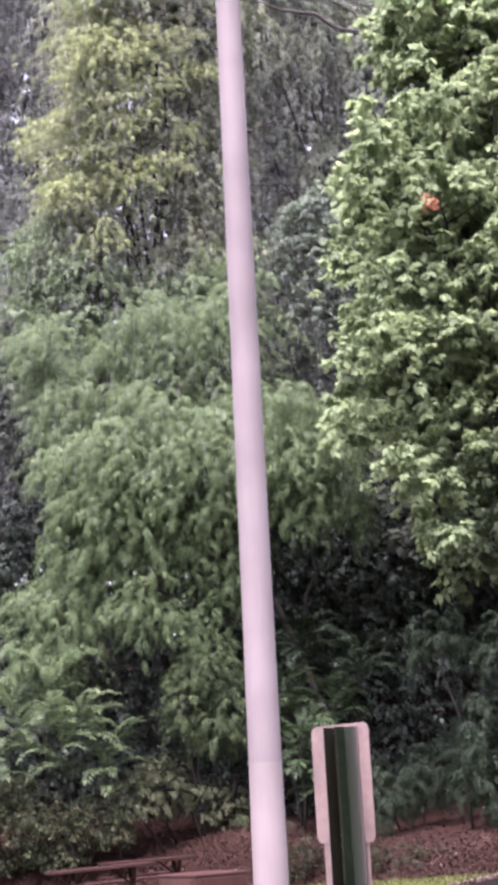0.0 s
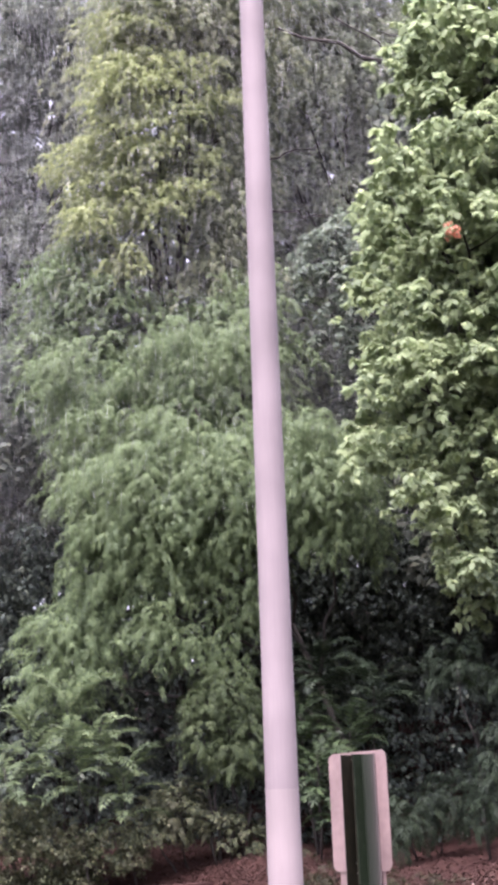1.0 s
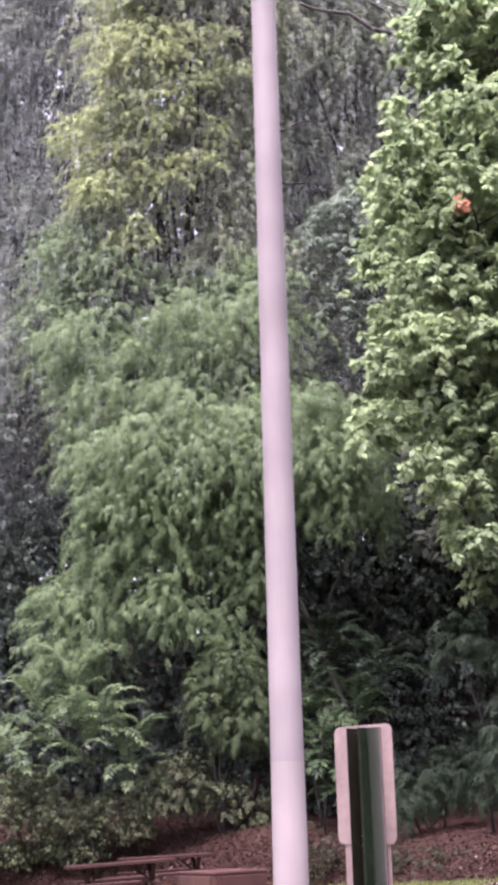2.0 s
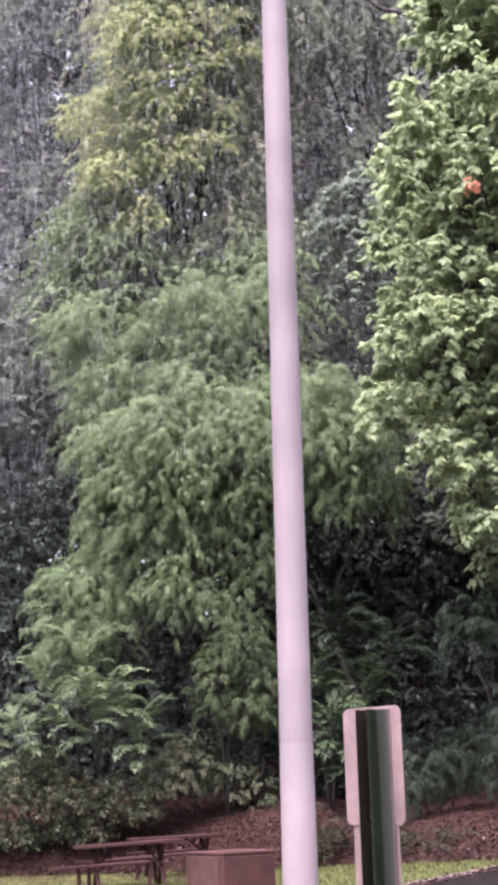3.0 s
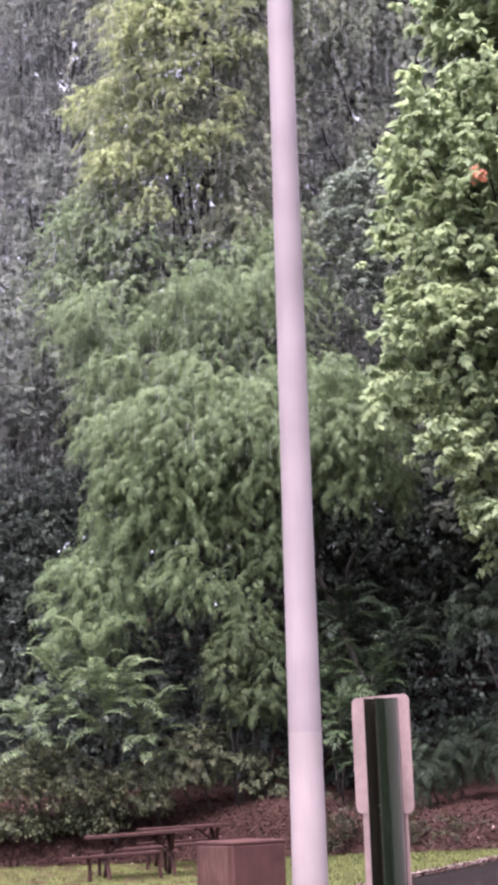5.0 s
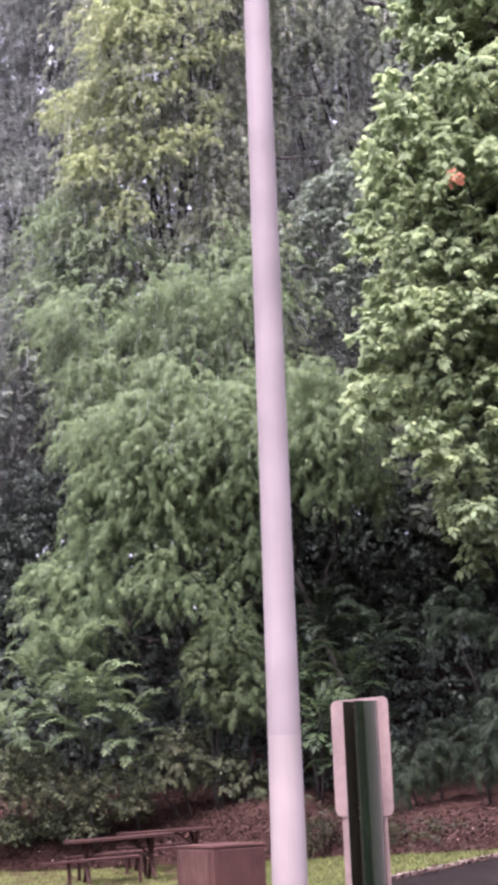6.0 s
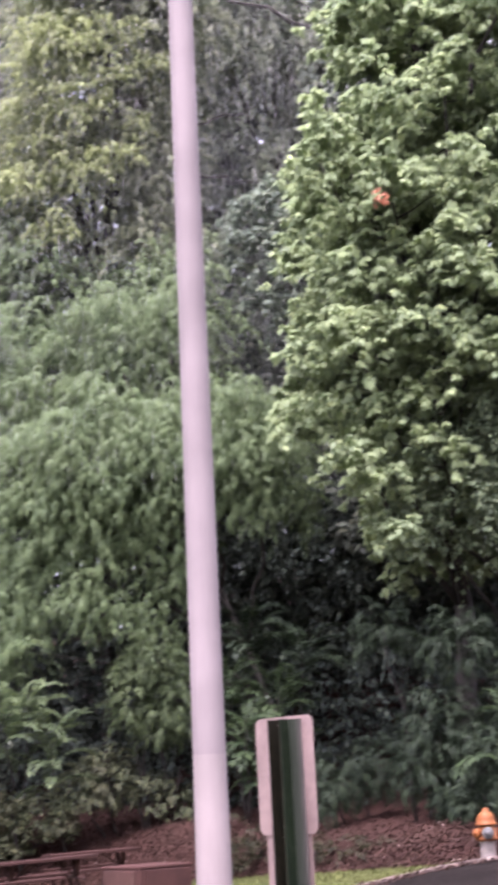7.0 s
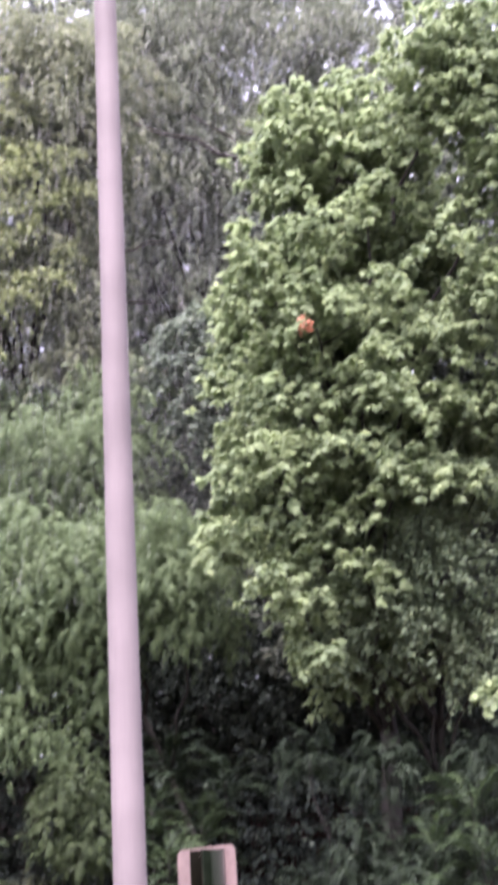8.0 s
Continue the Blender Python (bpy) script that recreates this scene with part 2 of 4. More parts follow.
# ---- terrain ----
def edge_y(x):
    """Where the lawn meets the bank."""
    y = 28.3 - 1.65 * x
    return 21.7 + np.logaddexp(0, (y - 21.7) * 2.0) / 2.0 - np.logaddexp(0, (y - 29.7) * 2.0) / 2.0


def asphalt_y(x):
    """Where the car park meets the lawn."""
    y = 16.9 + 1.05 * x
    return 21.0 - np.logaddexp(0, (21.0 - y) * 3.0) / 3.0


def ground_z(x, y):
    x, y = np.asarray(x, float), np.asarray(y, float)
    rise = 0.088 * np.clip(np.logaddexp(0, (x + 1.0) * 2.5) / 2.5, 0, 14)
    base = (0.12 + rise) * np.clip((y - 5) / 12.0, 0, 1)
    d = np.maximum(y - edge_y(x), 0)
    high = 0.38 + 0.87 / (1 + np.exp(np.clip((x - 1.2) * 1.8, -30, 30)))
    return base + high * (1 - np.exp(-d / 1.3)) + 0.045 * np.minimum(d, 60) + 0.32 * np.clip(d - 12, 0, 25)


def gz(x, y):
    return float(ground_z(x, y))


def sheet(name, xs, ys, zfun, material):
    X, Y = np.meshgrid(xs, ys)
    verts = np.stack([X.ravel(), Y.ravel(), zfun(X, Y).ravel()], 1)
    nx, ny = len(xs), len(ys)
    i = (np.arange(ny - 1)[:, None] * nx + np.arange(nx - 1)[None, :]).ravel()
    ob = mesh_from(name, verts, np.stack([i, i + 1, i + nx + 1, i + nx], 1), material)
    ob.data.polygons.foreach_set("use_smooth", [True] * len(ob.data.polygons))
    return ob


def build_ground():
    rs = np.random.RandomState(3)
    xs = np.unique(np.concatenate([np.linspace(-1500, -40, 12), np.linspace(-40, -9, 20), np.arange(-9, 12, 0.15), np.linspace(12, 45, 22), np.linspace(45, 1500, 12)]))
    ys = np.unique(np.concatenate([np.linspace(-1500, -20, 10), np.linspace(-20, 14, 24), np.arange(14, 34, 0.15), np.linspace(34, 60, 22), np.linspace(60, 2500, 12)]))

    def z(X, Y):
        lumps = rs.uniform(-1, 1, X.shape)
        bank = np.clip((Y - edge_y(X)) * 2, 0, 1) * (np.abs(X) < 14) * (Y < 36)
        return ground_z(X, Y) + lumps * (0.008 + 0.05 * bank)
    ob = sheet("ground", xs, ys, z, M_GROUND)
    X, Y = np.meshgrid(xs, ys)
    mould = np.clip((Y - edge_y(X)) * 1.4 + 0.5, 0, 1)
    bare = np.clip(1.0 - np.abs(Y - asphalt_y(X) - 0.05) * 2.4, 0, 1) * 0.62
    at = ob.data.attributes.new("mould", "FLOAT", "POINT")
    # Towards the left the lawn's colour mixes into mould brown.
    worn = 0.43 / (1 + np.exp(np.clip((X + 0.2) * 4, -30, 30))) * (Y > 14)
    at.data.foreach_set("value", np.maximum(np.maximum(mould, bare), worn).ravel())
    return tagged(ob, "short wet lawn running up into a reddish leaf-covered bank", "ground", kind="structure")


build_ground()


def build_road():
    """The car park: one slab whose far side follows the lawn."""
    xs = np.concatenate([np.linspace(-40, -8, 16), np.arange(-8, 12, 0.06), np.linspace(12, 40, 15)])
    rs = np.random.RandomState(5)
    rows, n = [], 40
    far = asphalt_y(xs) + rs.uniform(-0.04, 0.04, len(xs)) + 0.07 * np.sin(xs * 5.1) * np.sin(xs * 2.3 + 1)
    far = np.maximum(far, -18)
    for k in range(n + 1):
        y = -20 + (far + 20) * (k / n)
        rows.append(np.stack([xs, y, ground_z(xs, y) + 0.035], 1))
    rows.append(np.stack([xs, far + 0.01, ground_z(xs, far) - 0.1], 1))
    verts = np.concatenate(rows)
    nx = len(xs)
    i = (np.arange(n + 1)[:, None] * nx + np.arange(nx - 1)[None, :]).ravel()
    ob = mesh_from("road", verts, np.stack([i, i + 1, i + nx + 1, i + nx], 1), M_ASPHALT)
    return tagged(ob, "dark wet asphalt of a car park beside the lawn", "road", kind="structure")


build_road()


def build_kerb():
    """A low worn concrete edging between the car park and the lawn."""
    xs = np.arange(-3.4, 6.8, 0.05)
    rs = np.random.RandomState(7)
    wob = 0.012 * np.sin(xs * 7.3) + rs.uniform(-0.008, 0.008, len(xs))
    y = asphalt_y(xs) + 0.03 + wob
    g = ground_z(xs, y)
    top = g + 0.078 + rs.uniform(-0.012, 0.006, len(xs))
    rows = [np.stack([xs, y + dy, z], 1) for dy, z in ((0.0, g - 0.05), (0.004, top - 0.014), (0.018, top), (0.12, top), (0.135, top - 0.014), (0.14, g - 0.05))]
    nx = len(xs)
    i = (np.arange(5)[:, None] * nx + np.arange(nx - 1)[None, :]).ravel()
    ob = mesh_from("kerb", np.concatenate(rows), np.stack([i, i + 1, i + nx + 1, i + nx], 1), M_KERB)
    tagged(ob, "low worn concrete edging between car park and lawn", "kerb", kind="structure")


build_kerb()


# ---- leaves ----
def leaf_quad(base, along, side, length, width, fold=0.25):
    """Two folded halves of one pointed leaf: base, left, tip, right."""
    along, side = along / np.linalg.norm(along), side / np.linalg.norm(side)
    up = np.cross(along, side)
    mid = base + along * length * 0.45
    return np.array([base, mid + side * width * 0.5 + up * width * fold, base + along * length, mid - side * width * 0.5 + up * width * fold])


def sprig_broad(rs, n=10, reach=0.32, length=0.15, width=0.10):
    """A drooping rosette of broad leaves round a twig's end."""
    out = []
    for i in range(n):
        a = rs.uniform(-2.4, 2.4)
        s = rs.uniform(0.25, 1.0)
        base = np.array([reach * s, rs.uniform(-0.07, 0.07), rs.uniform(-0.05, 0.05) - 0.1 * s * s])
        down = rs.uniform(0.25, 1.15)
        al = np.array([math.cos(a) * math.cos(down), math.sin(a) * math.cos(down), -math.sin(down)])
        sd = np.array([-math.sin(a), math.cos(a), rs.uniform(-0.4, 0.4)])
        k = rs.uniform(0.7, 1.2)
        out.append(leaf_quad(base, al, sd, length * k, width * k, rs.uniform(-0.1, 0.3)))
    return np.concatenate(out)


def sprig_whorl(rs, n=13, reach=0.3, length=0.2, width=0.125):
    """An umbrella of leaves that hang from one twig's end, with a few behind."""
    out = []
    for i in range(n):
        a = i * 2.4 + rs.uniform(-0.5, 0.5)
        back = i >= n - 4
        base = np.array([reach * (rs.uniform(0.2, 0.8) if back else 1.0), 0, -0.02]) + rs.normal(0, 0.02, 3)
        down = rs.uniform(0.35, 1.2)
        al = np.array([math.cos(a) * math.cos(down), math.sin(a) * math.cos(down), -math.sin(down)])
        sd = np.array([-math.sin(a), math.cos(a), rs.uniform(-0.3, 0.3)])
        k = rs.uniform(0.65, 1.15)
        out.append(leaf_quad(base, al, sd, length * k, width * k, rs.uniform(-0.15, 0.2)))
    return np.concatenate(out)


def sprig_pinnate(rs, length=0.5, pairs=8, leaf=0.12, width=0.03, lift=0.35, droop=1.6, hang=0.6):
    """A compound leaf: leaflets in pairs along an arching stalk."""
    out = []
    p, ang = np.zeros(3), lift
    step = length / pairs
    sway = rs.uniform(-0.25, 0.25)
    for i in range(pairs):
        t = (i + 1) / pairs
        ang = lift - droop * t * t + rs.uniform(-0.06, 0.06)
        d = np.array([math.cos(ang), sway * t, math.sin(ang)])
        p = p + d * step
        k = (0.65 + 0.6 * math.sin(math.pi * min(1, t * 0.85 + 0.1))) * rs.uniform(0.85, 1.1)
        for sgn in (-1, 1):
            al = np.array([0.55 * d[0], sgn * 0.85, 0.5 * d[2] - hang * rs.uniform(0.6, 1.3)])
            sd = np.cross(al, np.array([-d[2], 0, d[0]]) + rs.uniform(-0.3, 0.3, 3))
            out.append(leaf_quad(p, al, sd, leaf * k, width * k, 0.12))
    out.append(leaf_quad(p, np.array([math.cos(ang), 0, math.sin(ang)]), np.array([0, 1.0, 0]), leaf, width, 0.1))
    return np.concatenate(out)


def scatter(name, templates, pos, azim, pitch, roll, scale, material, rs):
    """Set leaf sprays at many places in one mesh; every leaf is four corners."""
    which = rs.randint(0, len(templates), len(pos))
    vs = []
    for k, tpl in enumerate(templates):
        sel = np.nonzero(which == k)[0]
        if not len(sel):
            continue
        ca, sa = np.cos(azim[sel]), np.sin(azim[sel])
        cp, sp = np.cos(pitch[sel]), np.sin(pitch[sel])
        cr, sr = np.cos(roll[sel]), np.sin(roll[sel])
        v = tpl[None] * scale[sel][:, None, None]
        y, z = v[..., 1] * cr[:, None] - v[..., 2] * sr[:, None], v[..., 1] * sr[:, None] + v[..., 2] * cr[:, None]
        x = v[..., 0]
        x, z = x * cp[:, None] - z * sp[:, None], x * sp[:, None] + z * cp[:, None]
        x, y = x * ca[:, None] - y * sa[:, None], x * sa[:, None] + y * ca[:, None]
        vs.append((np.stack([x, y, z], -1) + pos[sel][:, None, :]).reshape(-1, 3))
    verts = np.concatenate(vs)
    return mesh_from(name, verts, np.arange(len(verts)).reshape(-1, 4), material)


def bough_points(boughs, density, rs, fill=0.25, under=0.55, shrink=0.26):
    """Places and outward directions over the skins of many uneven boughs."""
    P, N = [], []
    for (x, y, z, rx, rz) in boughs:
        rx, rz = max(rx - shrink, 0.3), max(rz - shrink * 0.4, 0.25)
        area = 4 * math.pi * rx * (0.6 * rx + 0.4 * rz) * 0.9
        n = int(area * density * 1.35)
        d = rs.normal(size=(n * 2, 3))
        d /= np.linalg.norm(d, axis=1)[:, None]
        d = d[rs.uniform(size=len(d)) < under + (1 - under) * (d[:, 2] + 1) / 2][:n]
        seed = rs.uniform(0, 50)
        lump = np.array([noise.noise(Vector(q * 1.9 + seed)) + 0.6 * noise.noise(Vector(q * 4.5 - seed)) for q in d])
        r = (0.92 + 0.5 * lump) * np.where(rs.uniform(size=len(d)) < fill, rs.uniform(0.35, 0.9, len(d)), rs.uniform(0.88, 1.06, len(d)))
        q = d * np.array([rx, rx * 0.9, rz]) * r[:, None]
        q[:, 2] -= 0.28 * rz * ((q[:, 0] / rx) ** 2 + (q[:, 1] / rx) ** 2)
        P.append(q + np.array([x, y, z]))
        N.append(d)
    return np.concatenate(P), np.concatenate(N)


def crown(name, boughs, templates, density, material, parent, seed, size=(0.8, 1.2), fill=0.25, under=0.55, jitter=0.7, name_label=""):
    rs = np.random.RandomState(seed)
    P, N = bough_points(boughs, density, rs, fill, under)
    n = len(P)
    az_ = np.arctan2(N[:, 1], N[:, 0]) + rs.normal(0, jitter, n)
    ob = scatter(name, templates, P, az_, N[:, 2] * 0.35 + rs.normal(0, 0.25, n), rs.normal(0, 0.35, n), rs.uniform(*size, n), material, rs)
    ob.parent = parent
    if name_label:
        tagged(ob, name_label)
    return ob


def spray_points(boughs, per, step, rs, lift=0.35, droop=0.9, side=0.9, centre=None, core=0.5):
    """Sprigs along branchlets that arch out of every bough and hang at their tips: places, headings, pitches and sizes."""
    P, A, T, S = [], [], [], []
    for (x, y, z, rx, rz) in boughs:
        for b in range(max(6, int(per * rx * (rx + rz)))):
            if centre is None:
                a = rs.uniform(-math.pi, math.pi)
            else:
                a = math.atan2(y - 0.8 - centre[1], x - centre[0]) + rs.normal(0, 1.1)
            d = rs.normal(size=3)
            d *= core * rs.uniform(0.2, 1.0) / np.linalg.norm(d)
            start = np.array([x + d[0] * rx, y + d[1] * rx, z + d[2] * rz * 1.5])
            length = rx * rs.uniform(0.55, 1.15)
            up, down = lift * rs.uniform(0.3, 1.5), droop * rs.uniform(0.6, 1.4)
            bend = rs.normal(0, 0.35)
            m = max(4, int(length / step))
            t = np.linspace(0.12, 1.0, m) + rs.uniform(-0.03, 0.03, m)
            h = a + bend * t
            P.append(start + np.stack([np.cos(h) * t * length, np.sin(h) * t * length, (up * t - down * t * t) * length], 1))
            sgn = np.where(np.arange(m) % 2 == 0, 1.0, -1.0)
            A.append(h + sgn * side * (1 - 0.75 * t) + rs.normal(0, 0.3, m))
            T.append(0.5 * np.arctan(up - 2 * down * t) + rs.normal(0, 0.18, m))
            S.append((1.08 - 0.3 * t) * rs.uniform(0.85, 1.15, m))
    return np.concatenate(P), np.concatenate(A), np.concatenate(T), np.concatenate(S)


def spray_crown(name, boughs, templates, per, step, material, parent, seed, size=1.0, lift=0.35, droop=0.9, side=0.9, centre=None, core=0.5, label=""):
    rs = np.random.RandomState(seed)
    P, A, T, S = spray_points(boughs, per, step, rs, lift, droop, side, centre, core)
    ob = scatter(name, templates, P, A, T, rs.normal(0, 0.3, len(P)), S * size, material, rs)
    ob.parent = parent
    if label:
        tagged(ob, label)
    return ob


def deep(boughs, y, spread, seed):
    """Give flat bough rows (x, z, rx, rz) their depth round y."""
    rs = np.random.RandomState(seed)
    return [(x + rs.uniform(-0.12, 0.12), y + rs.uniform(-spread, spread), z + rs.uniform(-0.22, 0.22), rx * rs.uniform(0.85, 1.15), rz * rs.uniform(0.8, 1.25)) for (x, z, rx, rz) in boughs]


def wood(tree, base, top, r0, boughs, rng, material, limbs=10, limb_r=0.07, crook=0.22):
    """Trunk and limbs that carry the boughs."""
    base, top = Vector(base), Vector(top)
    pts = bent(base - Vector((0, 0, 0.3)), top, 9, crook, rng)
    bm = bmesh.new()
    rad = [r0 * (1.25 if i == 0 else 1) * (1 - 0.75 * i / 9) for i in range(10)]
    tube(bm, pts, rad, 10)
    part("trunk", bm, material, tree, smooth=True)
    step = max(1, len(boughs) // limbs)
    for (x, y, z, rx, rz) in boughs[::step]:
        h = min(max((z - base.z) * 0.72, 1.0), (top.z - base.z) * 0.98)
        i = min(8, max(1, int(h / (top.z - base.z) * 9)))
        bm = bmesh.new()
        line = bent(pts[i], (x, y, z), 6, 0.2, rng, 0.15)
        tube(bm, line, [limb_r * (1 - 0.8 * k / 6) for k in range(7)], 6)
        for k in (3, 4, 5):
            tip = line[k] + Vector((rng.uniform(-1, 1) * rx, rng.uniform(-1, 1) * rx, rng.uniform(-0.2, 0.6) * rz))
            tube(bm, bent(line[k], tip, 3, 0.08, rng), [limb_r * 0.3, limb_r * 0.22, limb_r * 0.15, limb_r * 0.06], 5)
        part("limb", bm, M_BARK, tree, smooth=True)


rs0 = np.random.RandomState(11)
T_BROAD = [sprig_whorl(rs0) for i in range(8)]
T_BROAD_SMALL = [sprig_broad(rs0, 9, 0.3, 0.12, 0.075) for i in range(6)]
T_WALNUT = [sprig_pinnate(rs0, 0.6, 10, 0.135, 0.025, 0.3, 1.9, 1.0) for i in range(7)]
T_LOCUST = [sprig_pinnate(rs0, 0.36, 6, 0.075, 0.045, 0.35, 1.5, 0.5) for i in range(7)]
T_SUMAC = [sprig_pinnate(rs0, 1.0, 13, 0.19, 0.055, 0.55, 1.35, 0.3) for i in range(6)]
T_SPARSE = [sprig_broad(rs0, 7, 0.5, 0.185, 0.125) for i in range(6)]


# ---- the broad-leaved tree beside the hydrant ----
def build_maple():
    high = [
        (3.45, 13.9, 0.55, 0.42), (4.5, 14.4, 0.8, 0.55), (5.9, 15.3, 0.85, 0.65), (7.2, 16.6, 1.3, 1.0),
        (7.6, 18.4, 1.3, 1.0), (7.4, 17.8, 1.70, 1.34), (3.2, 13.0, 0.55, 0.49), (3.7, 12.1, 0.7, 0.45),
        (4.4, 12.4, 0.92, 0.54), (5.5, 12.5, 1.04, 0.60), (6.5, 12.0, 1.10, 0.66), (7.5, 12.9, 1.23, 1.01),
        (3.25, 10.9, 0.5, 0.5), (4.1, 10.9, 1.01, 0.58), (5.3, 10.8, 1.07, 0.69), (6.7, 10.4, 1.18, 0.80)]
    low = [
        (3.3, 9.6, 0.75, 0.6), (4.4, 9.6, 0.94, 0.68), (3.1, 8.5, 0.65, 0.45),
        (2.5, 8.3, 0.35, 0.3), (4.1, 8.4, 0.87, 0.62), 
        (3.4, 7.2, 0.71, 0.42), (4.1, 7.2, 0.61, 0.51), (4.1, 5.9, 0.45, 0.38),
        (8.2, 15.3, 1.4, 1.1), (8.4, 10.7, 1.3, 0.9), (8.6, 13.2, 1.2, 0.9),
        (5.0, 9.7, 0.75, 0.5), (5.7, 9.2, 0.75, 0.5), (5.0, 8.6, 0.65, 0.45), (6.5, 9.5, 0.8, 0.55), (5.6, 11.6, 0.8, 0.5), (4.9, 7.6, 0.5, 0.4)]
    boughs = deep(high + low, 25.0, 0.6, 21) + [(6.75, 24.2, 5.25, 0.32, 0.22)]
    x, y = 5.6, 27.4
    t = thing("maple_tree", Matrix(), "tall broad-leaved tree with bright drooping leaf clusters on the bank", "tree")
    wood(t, (x, y, gz(x, y)), (5.4, 26.6, 18.0), 0.22, boughs, random.Random(4), M_BARK, 12)
    spray_crown("crown", boughs, T_BROAD, 14, 0.2, M_MAPLE, t, 22, 1.0, 0.55, 0.85, 0.8, (5.4, 26.6), 0.75)
    back = [(4.6, 27.4, 13.5, 1.9, 1.6), (6.4, 27.6, 14.5, 2.2, 1.8), (4.4, 27.4, 10.0, 1.8, 1.5), (6.6, 27.6, 10.2, 2.0, 1.7), (5.6, 27.6, 7.2, 1.8, 1.3), (5.6, 27.5, 17.2, 2.0, 1.6)]
    crown("inner_crown", back, T_BROAD, 24, M_MAPLE, t, 23, (0.9, 1.3), 0.4)
    rs = np.random.RandomState(9)
    P = np.array([4.08, 23.6, 11.75]) + rs.normal(0, 1, (9, 3)) * np.array([0.03, 0.03, 0.07])
    ob = scatter("dead_cluster", T_BROAD_SMALL, P, rs.uniform(0, 6, 9), rs.uniform(-0.6, 0, 9), rs.normal(0, 0.3, 9), rs.uniform(0.5, 0.75, 9), M_DEAD, rs)
    ob.parent = t
    tagged(ob, "withered orange leaf cluster")


build_maple()


# ---- duller drooping tree behind it ----
def build_hornbeam():
    boughs = deep([(5.5, 9.2, 1.1, 0.8), (5.0, 8.0, 0.9, 0.7), (6.2, 8.2, 1.1, 0.9), (4.6, 6.9, 0.7, 0.6), (5.5, 7.0, 0.9, 0.8), (6.7, 6.9, 1.1, 0.9), (5.0, 6.1, 0.4, 0.4),
                   (5.8, 6.2, 0.6, 0.5), (7.0, 6.0, 0.8, 0.6), (8.0, 7.6, 1.1, 0.9), (7.4, 9.2, 1.1, 0.8)], 25.7, 0.4, 24)
    t = thing("hornbeam_tree", Matrix(), "dull grey-green tree with hanging leaves over the dark hollow", "tree")
    wood(t, (6.6, 27.2, gz(6.6, 27.2)), (6.5, 26.9, 9.6), 0.13, boughs, random.Random(5), M_BARK, 8, 0.05)
    spray_crown("crown", boughs, T_BROAD_SMALL, 22, 0.16, M_HORNBEAM, t, 25, 0.95, 0.3, 1.1, 0.8, (6.5, 27.0), 0.7)


build_hornbeam()


# ---- the drooping tree in the middle ----
def build_walnut():
    high = [
        (-3.0, 11.5, 0.78, 0.58), (-1.9, 12.1, 1.07, 0.67), (-0.4, 11.8, 1.06, 0.73), (0.5, 12.9, 1.10, 0.76),
        (2.4, 10.0, 0.9, 0.7), (1.3, 10.1, 0.9, 0.7), (-3.2, 10.2, 0.69, 0.57), (-2.2, 10.1, 1.01, 0.69),
        (-1.2, 10.2, 1.00, 0.69), (-0.1, 10.3, 1.15, 0.70), (-2.6, 10.9, 0.9, 0.6), (-1.4, 11.0, 0.9, 0.6), (0.2, 11.1, 0.9, 0.6), (-3.4, 12.2, 0.8, 0.6), (-1.0, 12.8, 0.9, 0.6)]
    low = [
        (-2.6, 8.1, 0.87, 0.56), (-1.5, 8.8, 1.18, 0.56), (-0.1, 9.2, 1.24, 0.62), (1.2, 9.0, 1.18, 0.62),
        (2.2, 8.6, 0.92, 0.61), (2.8, 7.7, 0.48, 0.54), (-2.9, 7.1, 0.74, 0.68), (-1.8, 7.6, 1.04, 0.74),
        (-0.6, 7.8, 1.04, 0.74), (0.3, 7.7, 0.74, 0.74), (1.8, 8.0, 0.86, 0.55), (-3.7, 6.3, 0.55, 0.43),
        (-2.7, 6.1, 1.04, 0.67), (-1.7, 6.2, 0.85, 0.67), (-3.8, 4.9, 0.67, 0.67), (-3.0, 4.9, 0.7, 0.6),
        (0.0, 6.5, 0.67, 0.67), (-0.7, 5.6, 0.61, 0.55), (-0.2, 5.4, 0.53, 0.53), (-0.5, 7.0, 0.7, 0.6), (0.5, 6.8, 0.55, 0.6),
        (-1.7, 8.3, 0.9, 0.6), (-0.6, 8.6, 0.9, 0.6), (0.8, 8.5, 0.9, 0.6), (2.2, 8.0, 0.6, 0.5), (-2.2, 6.8, 0.9, 0.7), (-3.0, 5.5, 0.9, 0.7),
        (-3.1, 9.3, 0.8, 0.7), (-2.0, 9.5, 0.9, 0.6), (-0.9, 9.7, 0.9, 0.6), (0.3, 9.9, 0.9, 0.6), (1.5, 9.7, 0.9, 0.6)]
    boughs = deep(high, 32.3, 0.5, 31) + [(x, y - (0.9 if x > 1 else 0), z, rx, rz) for x, y, z, rx, rz in deep(low, 31.0, 0.45, 32)]
    t = thing("walnut_tree", Matrix(), "spreading tree with layered boughs of drooping feathery green leaves", "tree")
    wood(t, (3.2, 31.2, gz(3.2, 31.2)), (-1.2, 31.9, 12.4), 0.08, boughs, random.Random(6), M_BARK_PALE, 12, 0.05, 0.06)
    spray_crown("crown", boughs, T_WALNUT, 26, 0.13, M_WALNUT, t, 33, 1.0, 0.5, 1.05, 0.9, (0.6, 32.6), 0.7)


build_walnut()


